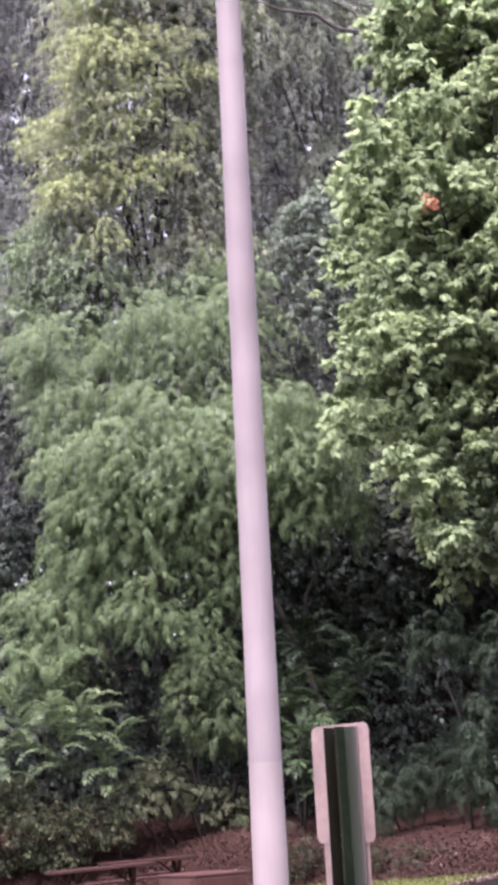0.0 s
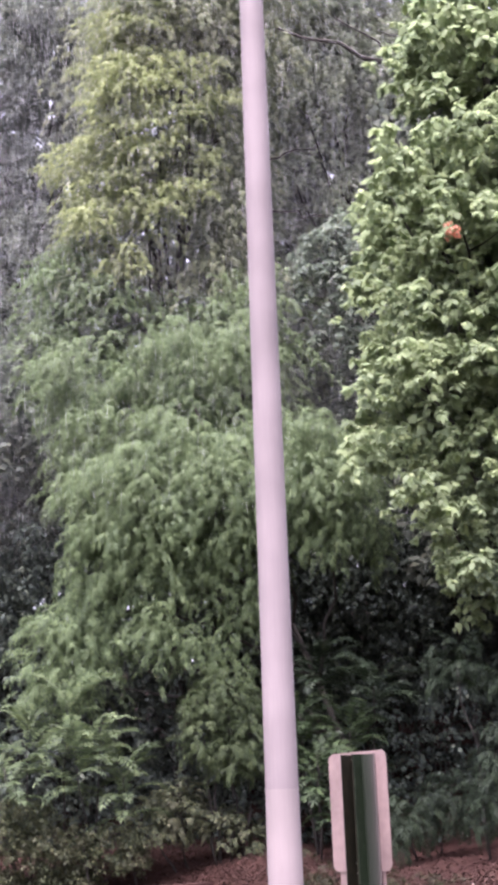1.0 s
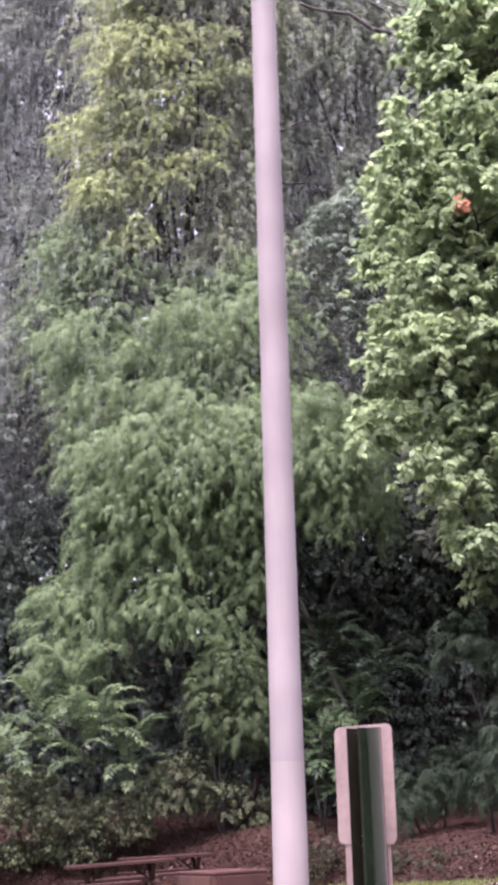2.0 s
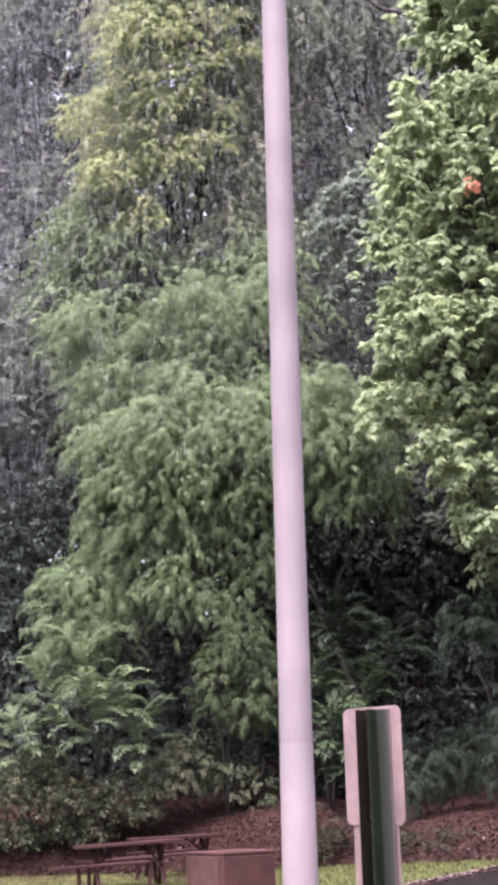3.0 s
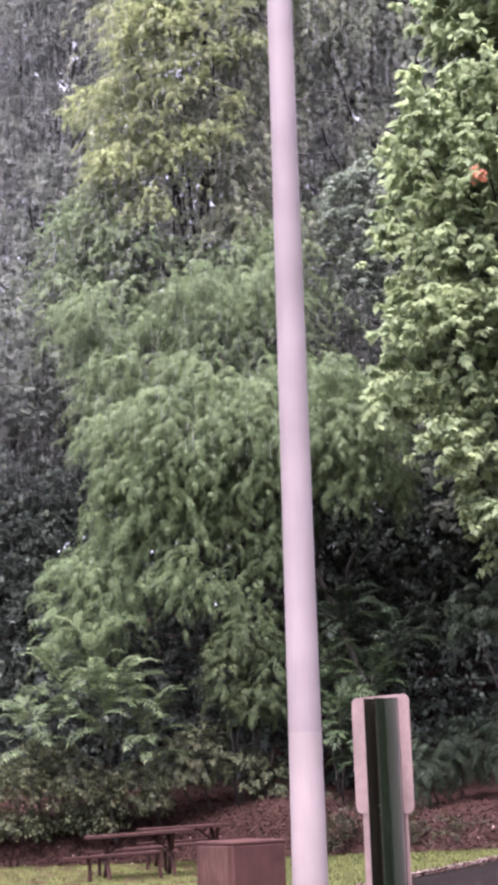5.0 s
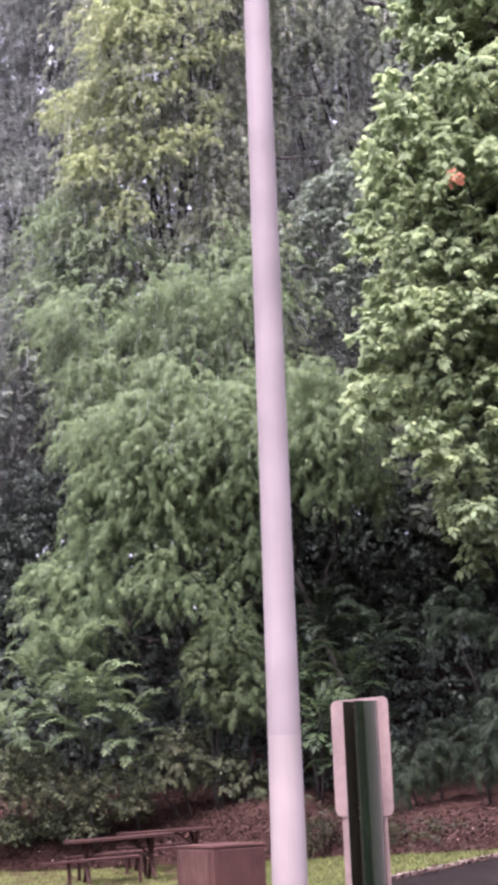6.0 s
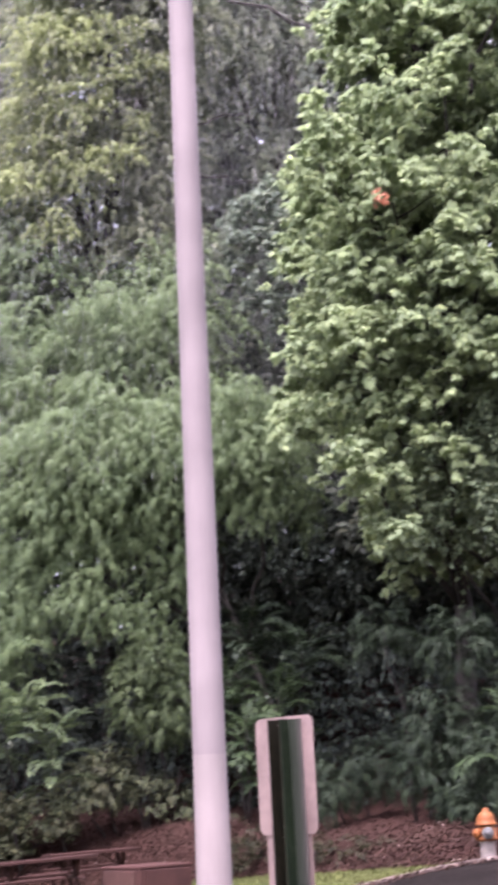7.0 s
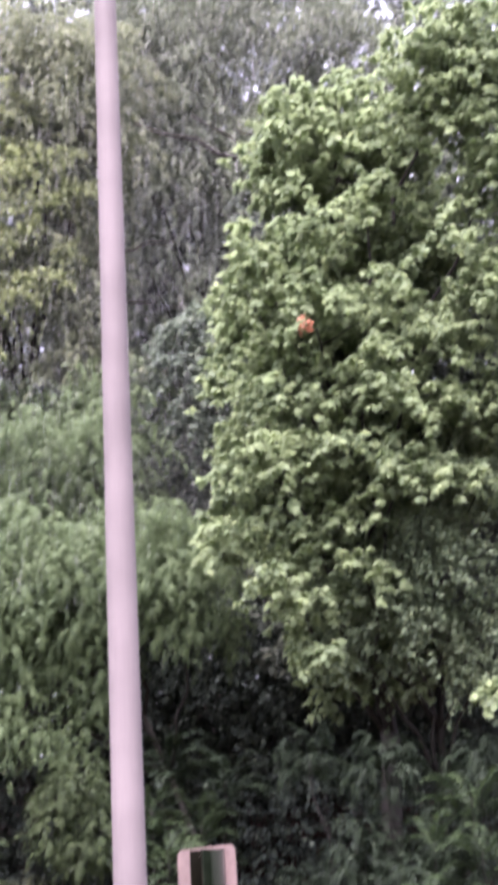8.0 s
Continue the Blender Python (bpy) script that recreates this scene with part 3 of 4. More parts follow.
# ---- the yellowish tree behind it ----
def build_locust():
    yellow = [
        (-2.8, 20.0, 0.7, 0.5), (-2.0, 20.3, 0.8, 0.55), (-1.4, 19.8, 0.7, 0.5), (-2.3, 19.3, 0.75, 0.45), (-1.6, 21.2, 0.8, 0.55), (-2.3, 21.0, 0.6, 0.5),
        (-3.8, 18.3, 0.45, 0.28), (-3.2, 18.5, 0.5, 0.3), (-3.2, 17.3, 0.65, 0.45), (-2.6, 17.7, 0.8, 0.5), (-1.8, 17.9, 0.7, 0.5), (-2.9, 16.6, 0.6, 0.4),
        (-2.1, 16.9, 0.7, 0.5), (-1.5, 17.1, 0.6, 0.5), (-2.5, 15.8, 0.5, 0.5), (-2.3, 15.2, 0.45, 0.45), (-1.5, 18.7, 0.7, 0.5), (-2.0, 22.2, 0.9, 0.6),
        (-0.7, 19.6, 0.55, 0.4), (-0.3, 18.6, 0.5, 0.4), (-0.5, 20.8, 0.6, 0.45), (0.2, 20.0, 0.45, 0.35), (-0.6, 17.5, 0.45, 0.35)]
    dull = [
        (-1.2, 21.3, 1.34, 0.87), (0.0, 20.4, 1.17, 0.94), (-1.0, 19.0, 1.2, 0.84), (0.1, 18.7, 1.14, 0.84), (-1.8, 23.1, 1.94, 1.13),
        (0.2, 22.9, 1.77, 1.13), (-1.3, 24.9, 1.98, 1.32), (0.7, 24.7, 1.98, 1.32), (-0.4, 17.1, 1.27, 0.82), (-1.0, 15.8, 1.1, 0.8), (0.1, 15.1, 1.10, 0.88),
        (-0.6, 19.8, 1.1, 0.8), (-0.8, 18.1, 1.1, 0.8), (0.2, 16.2, 1.0, 0.8), (0.5, 19.6, 1.0, 0.8), (0.4, 21.6, 1.0, 0.8), (0.6, 17.6, 0.9, 0.8), (-2.2, 18.6, 1.0, 0.7), (-2.6, 16.0, 1.0, 0.8),
        (-2.4, 15.0, 1.1, 0.8), (-3.4, 15.6, 1.0, 0.8), (-1.4, 14.4, 1.1, 0.8), (-3.5, 17.0, 1.0, 0.8), (-3.3, 19.4, 0.9, 0.7)]
    green = [(-4.0, 15.7, 1.04, 0.74), (-4.3, 14.2, 1.02, 0.73), (-2.2, 14.1, 1.24, 0.73), (-0.5, 13.9, 1.30, 0.72), (-3.4, 16.3, 0.8, 0.6), (-2.6, 14.7, 0.9, 0.6), (-3.6, 14.8, 0.9, 0.6), (-1.6, 14.4, 0.9, 0.6),
             (-3.2, 13.2, 1.2, 0.7), (-1.4, 13.0, 1.2, 0.7), (1.0, 14.6, 1.2, 0.8), (1.2, 13.2, 1.2, 0.8), (-4.4, 12.8, 0.9, 0.7), (-3.0, 15.0, 0.9, 0.6), (0.2, 14.2, 1.0, 0.7), (0.3, 12.9, 1.0, 0.7)]
    front, rear = deep([(x, z, rx * 1.25, rz * 1.2) for x, z, rx, rz in yellow], 34.2, 0.4, 41), deep(dull, 35.6, 0.5, 45)
    t = thing("locust_tree", Matrix(), "tall tree with yellow-green sprays over duller airy leaves", "tree")
    wood(t, (-1.4, 36.0, gz(-1.4, 36.0)), (-0.8, 35.6, 24.0), 0.2, front + rear, random.Random(7), M_BARK, 10)
    spray_crown("crown", front, T_LOCUST, 30, 0.13, M_LOCUST, t, 42, 1.05, 0.4, 0.8, 0.9, (0.6, 36.2), 0.75, "yellow-green outer sprays")
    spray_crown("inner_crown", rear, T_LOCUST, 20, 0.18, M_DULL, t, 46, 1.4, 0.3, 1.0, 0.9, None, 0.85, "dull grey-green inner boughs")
    spray_crown("lower_crown", deep(green, 34.6, 0.5, 43), T_LOCUST, 24, 0.15, M_WALNUT, t, 44, 1.2, 0.35, 1.0, 0.9, (0.6, 36.2), 0.8, "darker green lower boughs")


build_locust()


# ---- dull tree in the middle distance, its boughs bare above ----
def build_elm():
    boughs = deep([
        (2.3, 22.2, 1.54, 1.11), (3.9, 22.7, 1.55, 1.04), (2.2, 20.1, 1.34, 1.17), (3.4, 19.4, 1.16, 1.00),
        (2.6, 18.1, 1.15, 0.98), (3.6, 17.9, 0.82, 0.90), (2.0, 16.2, 1.13, 0.97), (3.4, 16.2, 0.89, 0.89),
        (2.5, 14.7, 1.03, 0.95), (3.4, 14.1, 0.87, 0.95), (2.8, 24.9, 2.12, 1.41), (5.3, 24.2, 2.1, 0.9),
        (4.7, 28.2, 2.2, 1.2), (2.4, 27.7, 2.19, 1.46), (3.4, 30.2, 2.4, 1.5), (6.2, 30.6, 2.4, 1.4), (7.6, 27.4, 2.0, 1.5), (5.4, 22.5, 1.21, 0.86), (1.6, 18.6, 1.0, 0.9), (4.2, 20.6, 1.1, 0.9), (2.9, 17.0, 1.0, 0.8), (4.2, 15.2, 1.0, 0.9), (1.4, 14.6, 1.0, 0.9), (1.2, 21.3, 1.1, 0.9), (4.3, 17.2, 0.9, 0.9), (1.8, 13.3, 0.9, 0.8), (3.0, 12.9, 0.9, 0.8), (4.0, 13.2, 0.9, 0.8), (2.4, 12.1, 0.9, 0.7), (3.5, 11.9, 0.9, 0.7), (1.6, 12.0, 0.8, 0.7)], 38.5, 1.0, 51)
    t = thing("elm_tree", Matrix(), "tall dull-green tree with dark boughs showing through thin leaves", "tree")
    wood(t, (4.0, 39.5, gz(4.0, 39.5)), (3.8, 39.0, 26.0), 0.24, boughs, random.Random(8), M_BARK, 12)
    rng = random.Random(12)
    for a, b, r in (((7.0, 34.6, 20.2), (1.7, 34.3, 22.1), 0.1), ((5.6, 34.5, 20.7), (3.2, 34.2, 22.3), 0.05), ((6.2, 34.5, 21.6), (4.4, 34.3, 21.9), 0.045), ((1.0, 34.4, 17.0), (3.1, 34.4, 16.7), 0.035), ((1.3, 34.4, 18.4), (2.9, 34.4, 18.9), 0.03)):
        bm = bmesh.new()
        tube(bm, bent(a, b, 7, 0.16, rng), [r * (1 - 0.1 * k) for k in range(8)], 6)
        part("bare_bough", bm, M_BARK, t, smooth=True)
    spray_crown("crown", boughs, T_LOCUST, 16, 0.19, M_ELM, t, 52, 1.3, 0.25, 1.3, 0.9, None, 0.8)


build_elm()


# ---- grey-leaved tree that leans out behind the bright one ----
def build_basswood():
    boughs = deep([(2.5, 15.9, 0.55, 0.5), (3.0, 16.4, 0.6, 0.5), (2.2, 15.2, 0.4, 0.4), (2.9, 15.2, 0.55, 0.5), (3.2, 14.4, 0.5, 0.5), (2.8, 13.7, 0.4, 0.45), (3.7, 15.6, 0.6, 0.6), (3.6, 13.6, 0.6, 0.5)], 33.6, 0.3, 55)
    t = thing("basswood_tree", Matrix(), "slender tree with dull grey-green broad hanging leaves", "tree")
    wood(t, (5.8, 35.6, gz(5.8, 35.6)), (4.2, 34.3, 16.2), 0.1, boughs, random.Random(9), M_BARK, 8, 0.045)
    spray_crown("crown", boughs, T_BROAD, 22, 0.18, M_BASSWOOD, t, 56, 1.0, 0.3, 1.1, 0.8, (4.4, 34.2), 0.75)


build_basswood()


# ---- grey-green trees to the far side ----
def build_far_trees():
    one = [
        (-6.8, 24.8, 1.51, 1.33), (-8.1, 22.5, 1.67, 1.49), (-6.2, 22.1, 1.10, 1.47), (-7.0, 19.6, 1.44, 1.26),
        (-8.4, 17.8, 1.43, 1.43), (-6.3, 17.1, 1.23, 1.23), (-5.2, 24.3, 1.13, 1.13), (-5.5, 27.1, 1.93, 1.35),
        (-4.9, 20.6, 1.2, 1.2), (-4.7, 18.4, 1.2, 1.1), (-4.6, 16.4, 1.1, 1.0), (-4.6, 22.4, 1.1, 1.0),
        (-3.8, 23.2, 1.1, 1.1), (-3.6, 21.2, 1.0, 1.0), (-3.9, 25.6, 1.2, 1.1), (-6.9, 21.0, 1.2, 1.2), (-5.6, 19.4, 1.1, 1.1), (-5.5, 15.9, 1.0, 1.0)]
    two = [
        (-7.0, 14.8, 1.39, 1.21), (-5.6, 14.5, 0.95, 1.03), (-8.5, 13.1, 1.38, 1.38), (-6.3, 12.3, 1.36, 1.19),
        (-5.1, 12.6, 0.85, 0.85), (-6.9, 10.3, 1.35, 1.18), (-5.5, 10.1, 1.00, 1.00), (-6.6, 7.9, 1.33, 1.16), (-8.2, 8.3, 1.34, 1.34)]
    for boughs, top, x, seed in ((one, 25.0, -6.9, 61), (two, 14.5, -6.2, 64)):
        b = deep(boughs, 42.0 if top > 20 else 41.0, 0.9, seed)
        t = thing("oak_tree", Matrix(), "dull grey-green tree standing dark at the wood's edge" if top > 20 else "smaller grey-green tree with dark gaps among the leaves", "tree", "far trees")
        wood(t, (x, 42.6, gz(x, 42.6)), (x + 0.3, 42.2, top), 0.22, b, random.Random(seed), M_BARK, 8)
        crown("crown", b, T_BROAD_SMALL, 34, M_GREY, t, seed + 1, (1.0, 1.5), 0.3)


build_far_trees()


# ---- the wood behind: too many to count ----
def build_woods():
    rs = np.random.RandomState(71)
    n, nc, nr, nl = 52000, 10000, 5000, 13000
    # nc: unseen canopy added to shade the hollow; nr: more behind the maple.
    x = np.concatenate([rs.uniform(-16, 24, n), rs.uniform(-12, 16, nc), rs.uniform(4.2, 11, nr), rs.uniform(-12, 18, nl)])
    z = np.concatenate([40 * rs.uniform(0.0, 1, n) ** 1.05, rs.uniform(10.5, 14.5, nc), rs.uniform(7.5, 18, nr), rs.uniform(0.5, 12, nl)])
    y = np.concatenate([46 + rs.uniform(-3.0, 3.0, n), rs.uniform(34, 44, nc), rs.uniform(27.5, 34, nr), rs.uniform(42, 47, nl)])
    nb = 7000
    x, z, y = np.append(x, rs.uniform(-1, 7.5, nb)), np.append(z, rs.uniform(14, 28, nb)), np.append(y, rs.uniform(40.5, 44, nb))
    n = len(x)
    keep = np.ones(n, bool)
    for gx, g, r in ((6.2, 30.5, 0.75), (5.7, 31.6, 0.3), (-5.4, 16.9, 0.25), (0.46, 16.6, 0.16), (2.5, 21.6, 0.2), (10.4, 20.2, 0.2)):
        keep &= (rs.uniform(size=n) < 0.1) | ((x * 46 / y - gx) ** 2 + ((z - 1.6) * 46 / y + 1.6 - g) ** 2 > (r + 0.2) ** 2)
    keep &= z + 2.0 * np.array([noise.noise(Vector((a * 0.3, 3.0, b * 0.3))) for a, b in zip(x, z)]) < 38.5
    keep &= z > ground_z(x, y)
    P = np.stack([x, y, z], 1)[keep]
    k = len(P)
    ob = scatter("woods", T_SPARSE, P, rs.uniform(0, 6.3, k), rs.normal(0, 0.4, k), rs.normal(0, 0.4, k), rs.uniform(0.9, 1.7, k), M_FAR, rs)
    tagged(ob, "dense dark wood of dull leaves behind the trees, with an added shading canopy", "woods", kind="stuff")
    n = 12000
    x, z, y = rs.uniform(-9, 13, n), rs.uniform(0.8, 9.5, n), rs.uniform(33.8, 38, n)
    m = 320
    x, z, y = np.append(x, rs.uniform(0.5, 10, 4000)), np.append(z, rs.uniform(6.0, 11.0, 4000)), np.append(y, rs.uniform(34, 38, 4000))
    x, z, y = np.append(x, rs.uniform(2.2, 9, m)), np.append(z, rs.uniform(0.9, 4.6, m)), np.append(y, rs.uniform(29.5, 32.0, m))
    keep = z > ground_z(x, y)
    P = np.stack([x, y, z], 1)[keep]
    k = len(P)
    ob = scatter("undergrowth", T_BROAD_SMALL, P, rs.uniform(0, 6.3, k), rs.normal(0, 0.4, k), rs.normal(0, 0.4, k), rs.uniform(0.9, 1.5, k), M_UNDER, rs)
    tagged(ob, "dark green undergrowth filling the shade of the wood", "undergrowth", kind="stuff")
    rng = random.Random(72)
    for i in range(16):
        bm = bmesh.new()
        x, y = rng.uniform(-9, 14), rng.uniform(37.5, 44)
        h = rng.uniform(10, 20)
        g = gz(x, y)
        tube(bm, bent((x, y, g - 0.3), (x + rng.uniform(-0.8, 0.8), y, g + h), 6, 0.2, rng), [rng.uniform(0.1, 0.17) * (1 - 0.1 * k) for k in range(7)], 8)
        ob = part("tree_trunk", bm, M_BARK, smooth=True)
        tagged(ob, "slender bare dark trunk inside the wood", "tree trunk", "trunks in the wood")


build_woods()


# ---- undergrowth on the bank ----
def build_shrub(name, boughs, templates, density, material, label, seed, size=(0.8, 1.2), category="shrub"):
    t = thing(name, Matrix(), label, category)
    rng = random.Random(seed)
    cx = sum(b[0] for b in boughs) / len(boughs)
    cy = sum(b[1] for b in boughs) / len(boughs) + 0.3
    for (x, y, z, rx, rz) in boughs:
        bx, by = cx + (x - cx) * 0.5, cy
        bm = bmesh.new()
        tube(bm, bent((bx, by, gz(bx, by) - 0.1), (x, y, z), 5, 0.12, rng), [0.03 - 0.0045 * k for k in range(6)], 6)
        part("stem", bm, M_BARK, t, smooth=True)
    crown("leaves", boughs, templates, density, material, t, seed, size, 0.3)
    return t


build_shrub("hazel_bush", deep([(-0.1, 4.3, 0.65, 0.45), (-0.6, 3.7, 0.65, 0.53), (-0.1, 3.1, 0.65, 0.53), (0.3, 3.6, 0.47, 0.53), (-0.7, 4.4, 0.42, 0.36)], 30.4, 0.25, 81),
            T_WALNUT, 55, M_BUSH, "light green bush with hanging leaves on the bank", 82, (0.6, 0.95))
build_shrub("bramble_bush", deep([(-1.2, 2.2, 0.71, 0.59), (-0.3, 1.8, 0.65, 0.50), (-1.8, 2.1, 0.53, 0.53), (0.3, 1.5, 0.41, 0.35)], 30.7, 0.2, 83),
            T_LOCUST, 60, M_VINE, "scrubby bush with brown and green leaves above the leaf litter", 84, (0.7, 1.1))
build_shrub("ivy_bush", deep([(-4.9, 1.9, 0.96, 0.60), (-3.7, 1.7, 0.88, 0.60), (-2.6, 1.65, 0.8, 0.56), (-4.2, 2.3, 0.75, 0.48), (-2.2, 1.2, 0.6, 0.32), (-4.9, 1.1, 0.96, 0.36), (-3.4, 1.1, 0.8, 0.34)], 30.2, 0.15, 85),
            T_BROAD_SMALL, 58, M_VINE, "low tangle of vine leaves creeping over the bank", 86, (0.55, 0.85))
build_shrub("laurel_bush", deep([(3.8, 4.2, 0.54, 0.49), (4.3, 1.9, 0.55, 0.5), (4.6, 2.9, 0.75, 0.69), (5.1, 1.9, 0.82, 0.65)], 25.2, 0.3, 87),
            T_WALNUT, 40, M_SHADE, "bush under the trees, with their shade put into its dark green", 88, (0.7, 1.1))
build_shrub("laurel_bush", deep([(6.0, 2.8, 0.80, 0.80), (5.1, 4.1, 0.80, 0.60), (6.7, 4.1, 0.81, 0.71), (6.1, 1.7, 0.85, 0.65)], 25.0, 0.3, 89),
            T_WALNUT, 40, M_SHADE, "bush under the trees, with their shade put into its dark green", 90, (0.7, 1.1))


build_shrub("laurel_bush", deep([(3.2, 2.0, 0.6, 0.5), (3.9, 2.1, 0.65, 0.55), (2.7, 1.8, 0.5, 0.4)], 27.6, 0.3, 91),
            T_WALNUT, 40, M_SHADE, "bush under the trees, with their shade put into its dark green", 93, (0.7, 1.1))
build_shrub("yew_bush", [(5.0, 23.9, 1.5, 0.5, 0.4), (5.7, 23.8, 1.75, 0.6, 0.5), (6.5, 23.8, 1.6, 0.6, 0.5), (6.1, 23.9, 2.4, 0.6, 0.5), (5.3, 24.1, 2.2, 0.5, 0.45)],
            T_WALNUT, 45, M_SHADE, "low bush at the foot of the bank beside the hydrant, coloured dark for shade", 92, (0.6, 0.95))


build_shrub("weed_clump", [(2.7, 24.5, 0.8, 0.35, 0.22), (3.2, 24.0, 0.75, 0.3, 0.16), (2.3, 25.0, 0.75, 0.3, 0.2)],
            T_LOCUST, 34, M_WEED, "straggly brownish-green weeds at the foot of the bank", 94, (0.5, 0.8))
build_shrub("weed_clump", [(1.25, 26.2, 0.75, 0.3, 0.25), (0.95, 26.6, 1.1, 0.35, 0.3), (1.6, 26.0, 0.95, 0.3, 0.28)],
            T_BROAD_SMALL, 34, M_WEED, "dull olive weeds growing out of the leaf litter", 96, (0.5, 0.8))


def build_sapling(x, y, z, n, material, label, seed, size=(0.8, 1.15), spread=0.28):
    """A thin stem crowned with a rosette of long compound leaves."""
    t = thing("sumac_sapling", Matrix(), label, "sapling", "saplings on the bank")
    rng = random.Random(seed)
    rs = np.random.RandomState(seed)
    bx, by = x + rng.uniform(-0.3, 0.3), y + 0.4
    line = bent((bx, by, gz(bx, by) - 0.1), (x, y, z), 5, 0.08, rng)
    bm = bmesh.new()
    tube(bm, line, [0.03 - 0.004 * k for k in range(6)], 6)
    part("stem", bm, M_BARK, t, smooth=True)
    down = rs.uniform(0, 1, n)
    P = np.array([x, y, z]) + np.stack([rs.normal(0, 0.05, n), rs.normal(0, 0.05, n), -down * spread * 3.2], 1)
    ob = scatter("fronds", T_SUMAC, P, np.arange(n) * 2.4 + rs.normal(0, 0.3, n), 0.5 - 0.75 * down + rs.normal(0, 0.15, n), rs.normal(0, 0.2, n), rs.uniform(*size, n), material, rs)
    ob.parent = t


for i, (x, y, z) in enumerate([(-3.35, 29.9, 4.5), (-4.2, 29.9, 4.0), (-2.75, 29.9, 3.9), (-3.2, 29.6, 3.45), (-4.7, 30.1, 3.2), (-2.3, 30.0, 2.9)]):
    build_sapling(x, y, z, 17, M_SUMAC, "young tree with long pale feathery fronds on the bank", 100 + i)
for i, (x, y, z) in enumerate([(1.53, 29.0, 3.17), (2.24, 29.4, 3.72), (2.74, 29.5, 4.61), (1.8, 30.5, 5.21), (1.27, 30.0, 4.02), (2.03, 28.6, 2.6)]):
    build_sapling(x, y, z, 20, M_FERN if z < 4.1 else M_SHADE, "sapling with feathery fronds, the wood's shade put into its dark green", 120 + i)
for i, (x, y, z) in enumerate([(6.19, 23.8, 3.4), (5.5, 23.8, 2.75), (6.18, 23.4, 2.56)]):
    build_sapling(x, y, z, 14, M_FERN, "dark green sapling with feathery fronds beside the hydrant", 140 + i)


# ---- lawn and litter ----
def build_grass():
    rs = np.random.RandomState(151)
    n = 60000
    x, y = rs.uniform(-6.5, 6.0, n), rs.uniform(13, 30.2, n)
    keep = (y > asphalt_y(x) + 0.15 + rs.uniform(0, 0.25, n)) & (y < edge_y(x) + rs.uniform(-0.3, 0.25, n))
    keep &= (x > 0.2) | (rs.uniform(size=n) < 0.4)
    x, y = x[keep], y[keep]
    k = len(x)
    a, h, w = rs.uniform(0, 6.28, k), rs.uniform(0.025, 0.065, k), 0.007
    base = np.stack([x, y, ground_z(x, y) - 0.012], 1)
    side = np.stack([np.cos(a), np.sin(a), 0 * a], 1) * w
    lean = np.stack([rs.normal(0, 0.02, k), rs.normal(0, 0.02, k), h + 0.012], 1)
    v = np.stack([base - side, base + side, base + lean * 0.6 + side * 0.7, base + lean], 1).reshape(-1, 3)
    ob = mesh_from("grass", v, np.arange(len(v)).reshape(-1, 4), M_GRASS)
    tagged(ob, "short bright green grass on the lawn", "grass", kind="stuff")


build_grass()


def build_litter():
    rs = np.random.RandomState(161)
    n = 42000
    x = rs.uniform(-7, 8.5, n)
    y = edge_y(x) + rs.gamma(1.5, 1.1, n) - 0.25
    near = rs.uniform(size=n) < 0.13
    y = np.where(near, asphalt_y(x) + rs.normal(0.02, 0.2, n), y)
    tpl = [leaf_quad(np.array([-0.04, 0, 0.0]), np.array([1.0, 0, 0.1]), np.array([0, 1.0, 0]), rs.uniform(0.05, 0.085), rs.uniform(0.03, 0.05), rs.uniform(-0.3, 0.5)) for i in range(6)]
    P = np.stack([x, y, ground_z(x, y) + rs.uniform(0.02, 0.075, n)], 1)
    ob = scatter("leaf_litter", tpl, P, rs.uniform(0, 6.3, n), rs.normal(0.05, 0.25, n), rs.normal(0, 0.25, n), rs.uniform(0.5, 1.2, n), M_LITTER, rs)
    tagged(ob, "reddish-brown fallen leaves with pale bits on the bank", "leaf litter", kind="stuff")


build_litter()


# ---- pole ----
def build_pole():
    x, y = 0.199, 7.2
    t = thing("lamp_pole", pose(x, y, gz(x, y) + 0.03, 0, 0.2, 0), "tall tapered pinkish-white painted metal pole beside the sign", "pole")
    bm = bmesh.new()
    lathe(bm, [(0.0801, 1.755), (0.0799, 1.80), (0.0775, 2.4), (0.0735, 3.6), (0.069, 4.8), (0.0645, 6.0), (0.06, 7.2), (0.056, 8.2), (0.05, 8.24), (0.02, 8.26)], 40)
    part("shaft", bm, M_POLE, t, smooth=True)
    bm = bmesh.new()
    lathe(bm, [(0.092, 0.02), (0.089, 0.6), (0.0845, 1.2), (0.0806, 1.74), (0.0805, 1.755)], 40)
    part("lower_sleeve", bm, M_POLE_LOW, t, "slightly wider lower section", smooth=True)
    bm = bmesh.new()
    lathe(bm, [(0.17, 0.0), (0.17, 0.025), (0.165, 0.03), (0.1, 0.034), (0.098, 0.09), (0.088, 0.1)], 32)
    part("base_plate", bm, M_POLE, t)
    for i in range(4):
        bm = bmesh.new()
        a = math.pi / 4 + i * math.pi / 2
        lathe(bm, [(0.016, 0.0), (0.016, 0.05), (0.012, 0.056)], 6, Matrix.Translation((0.14 * math.cos(a), 0.14 * math.sin(a), 0.02)))
        part("bolt", bm, M_BOLT, t)


build_pole()


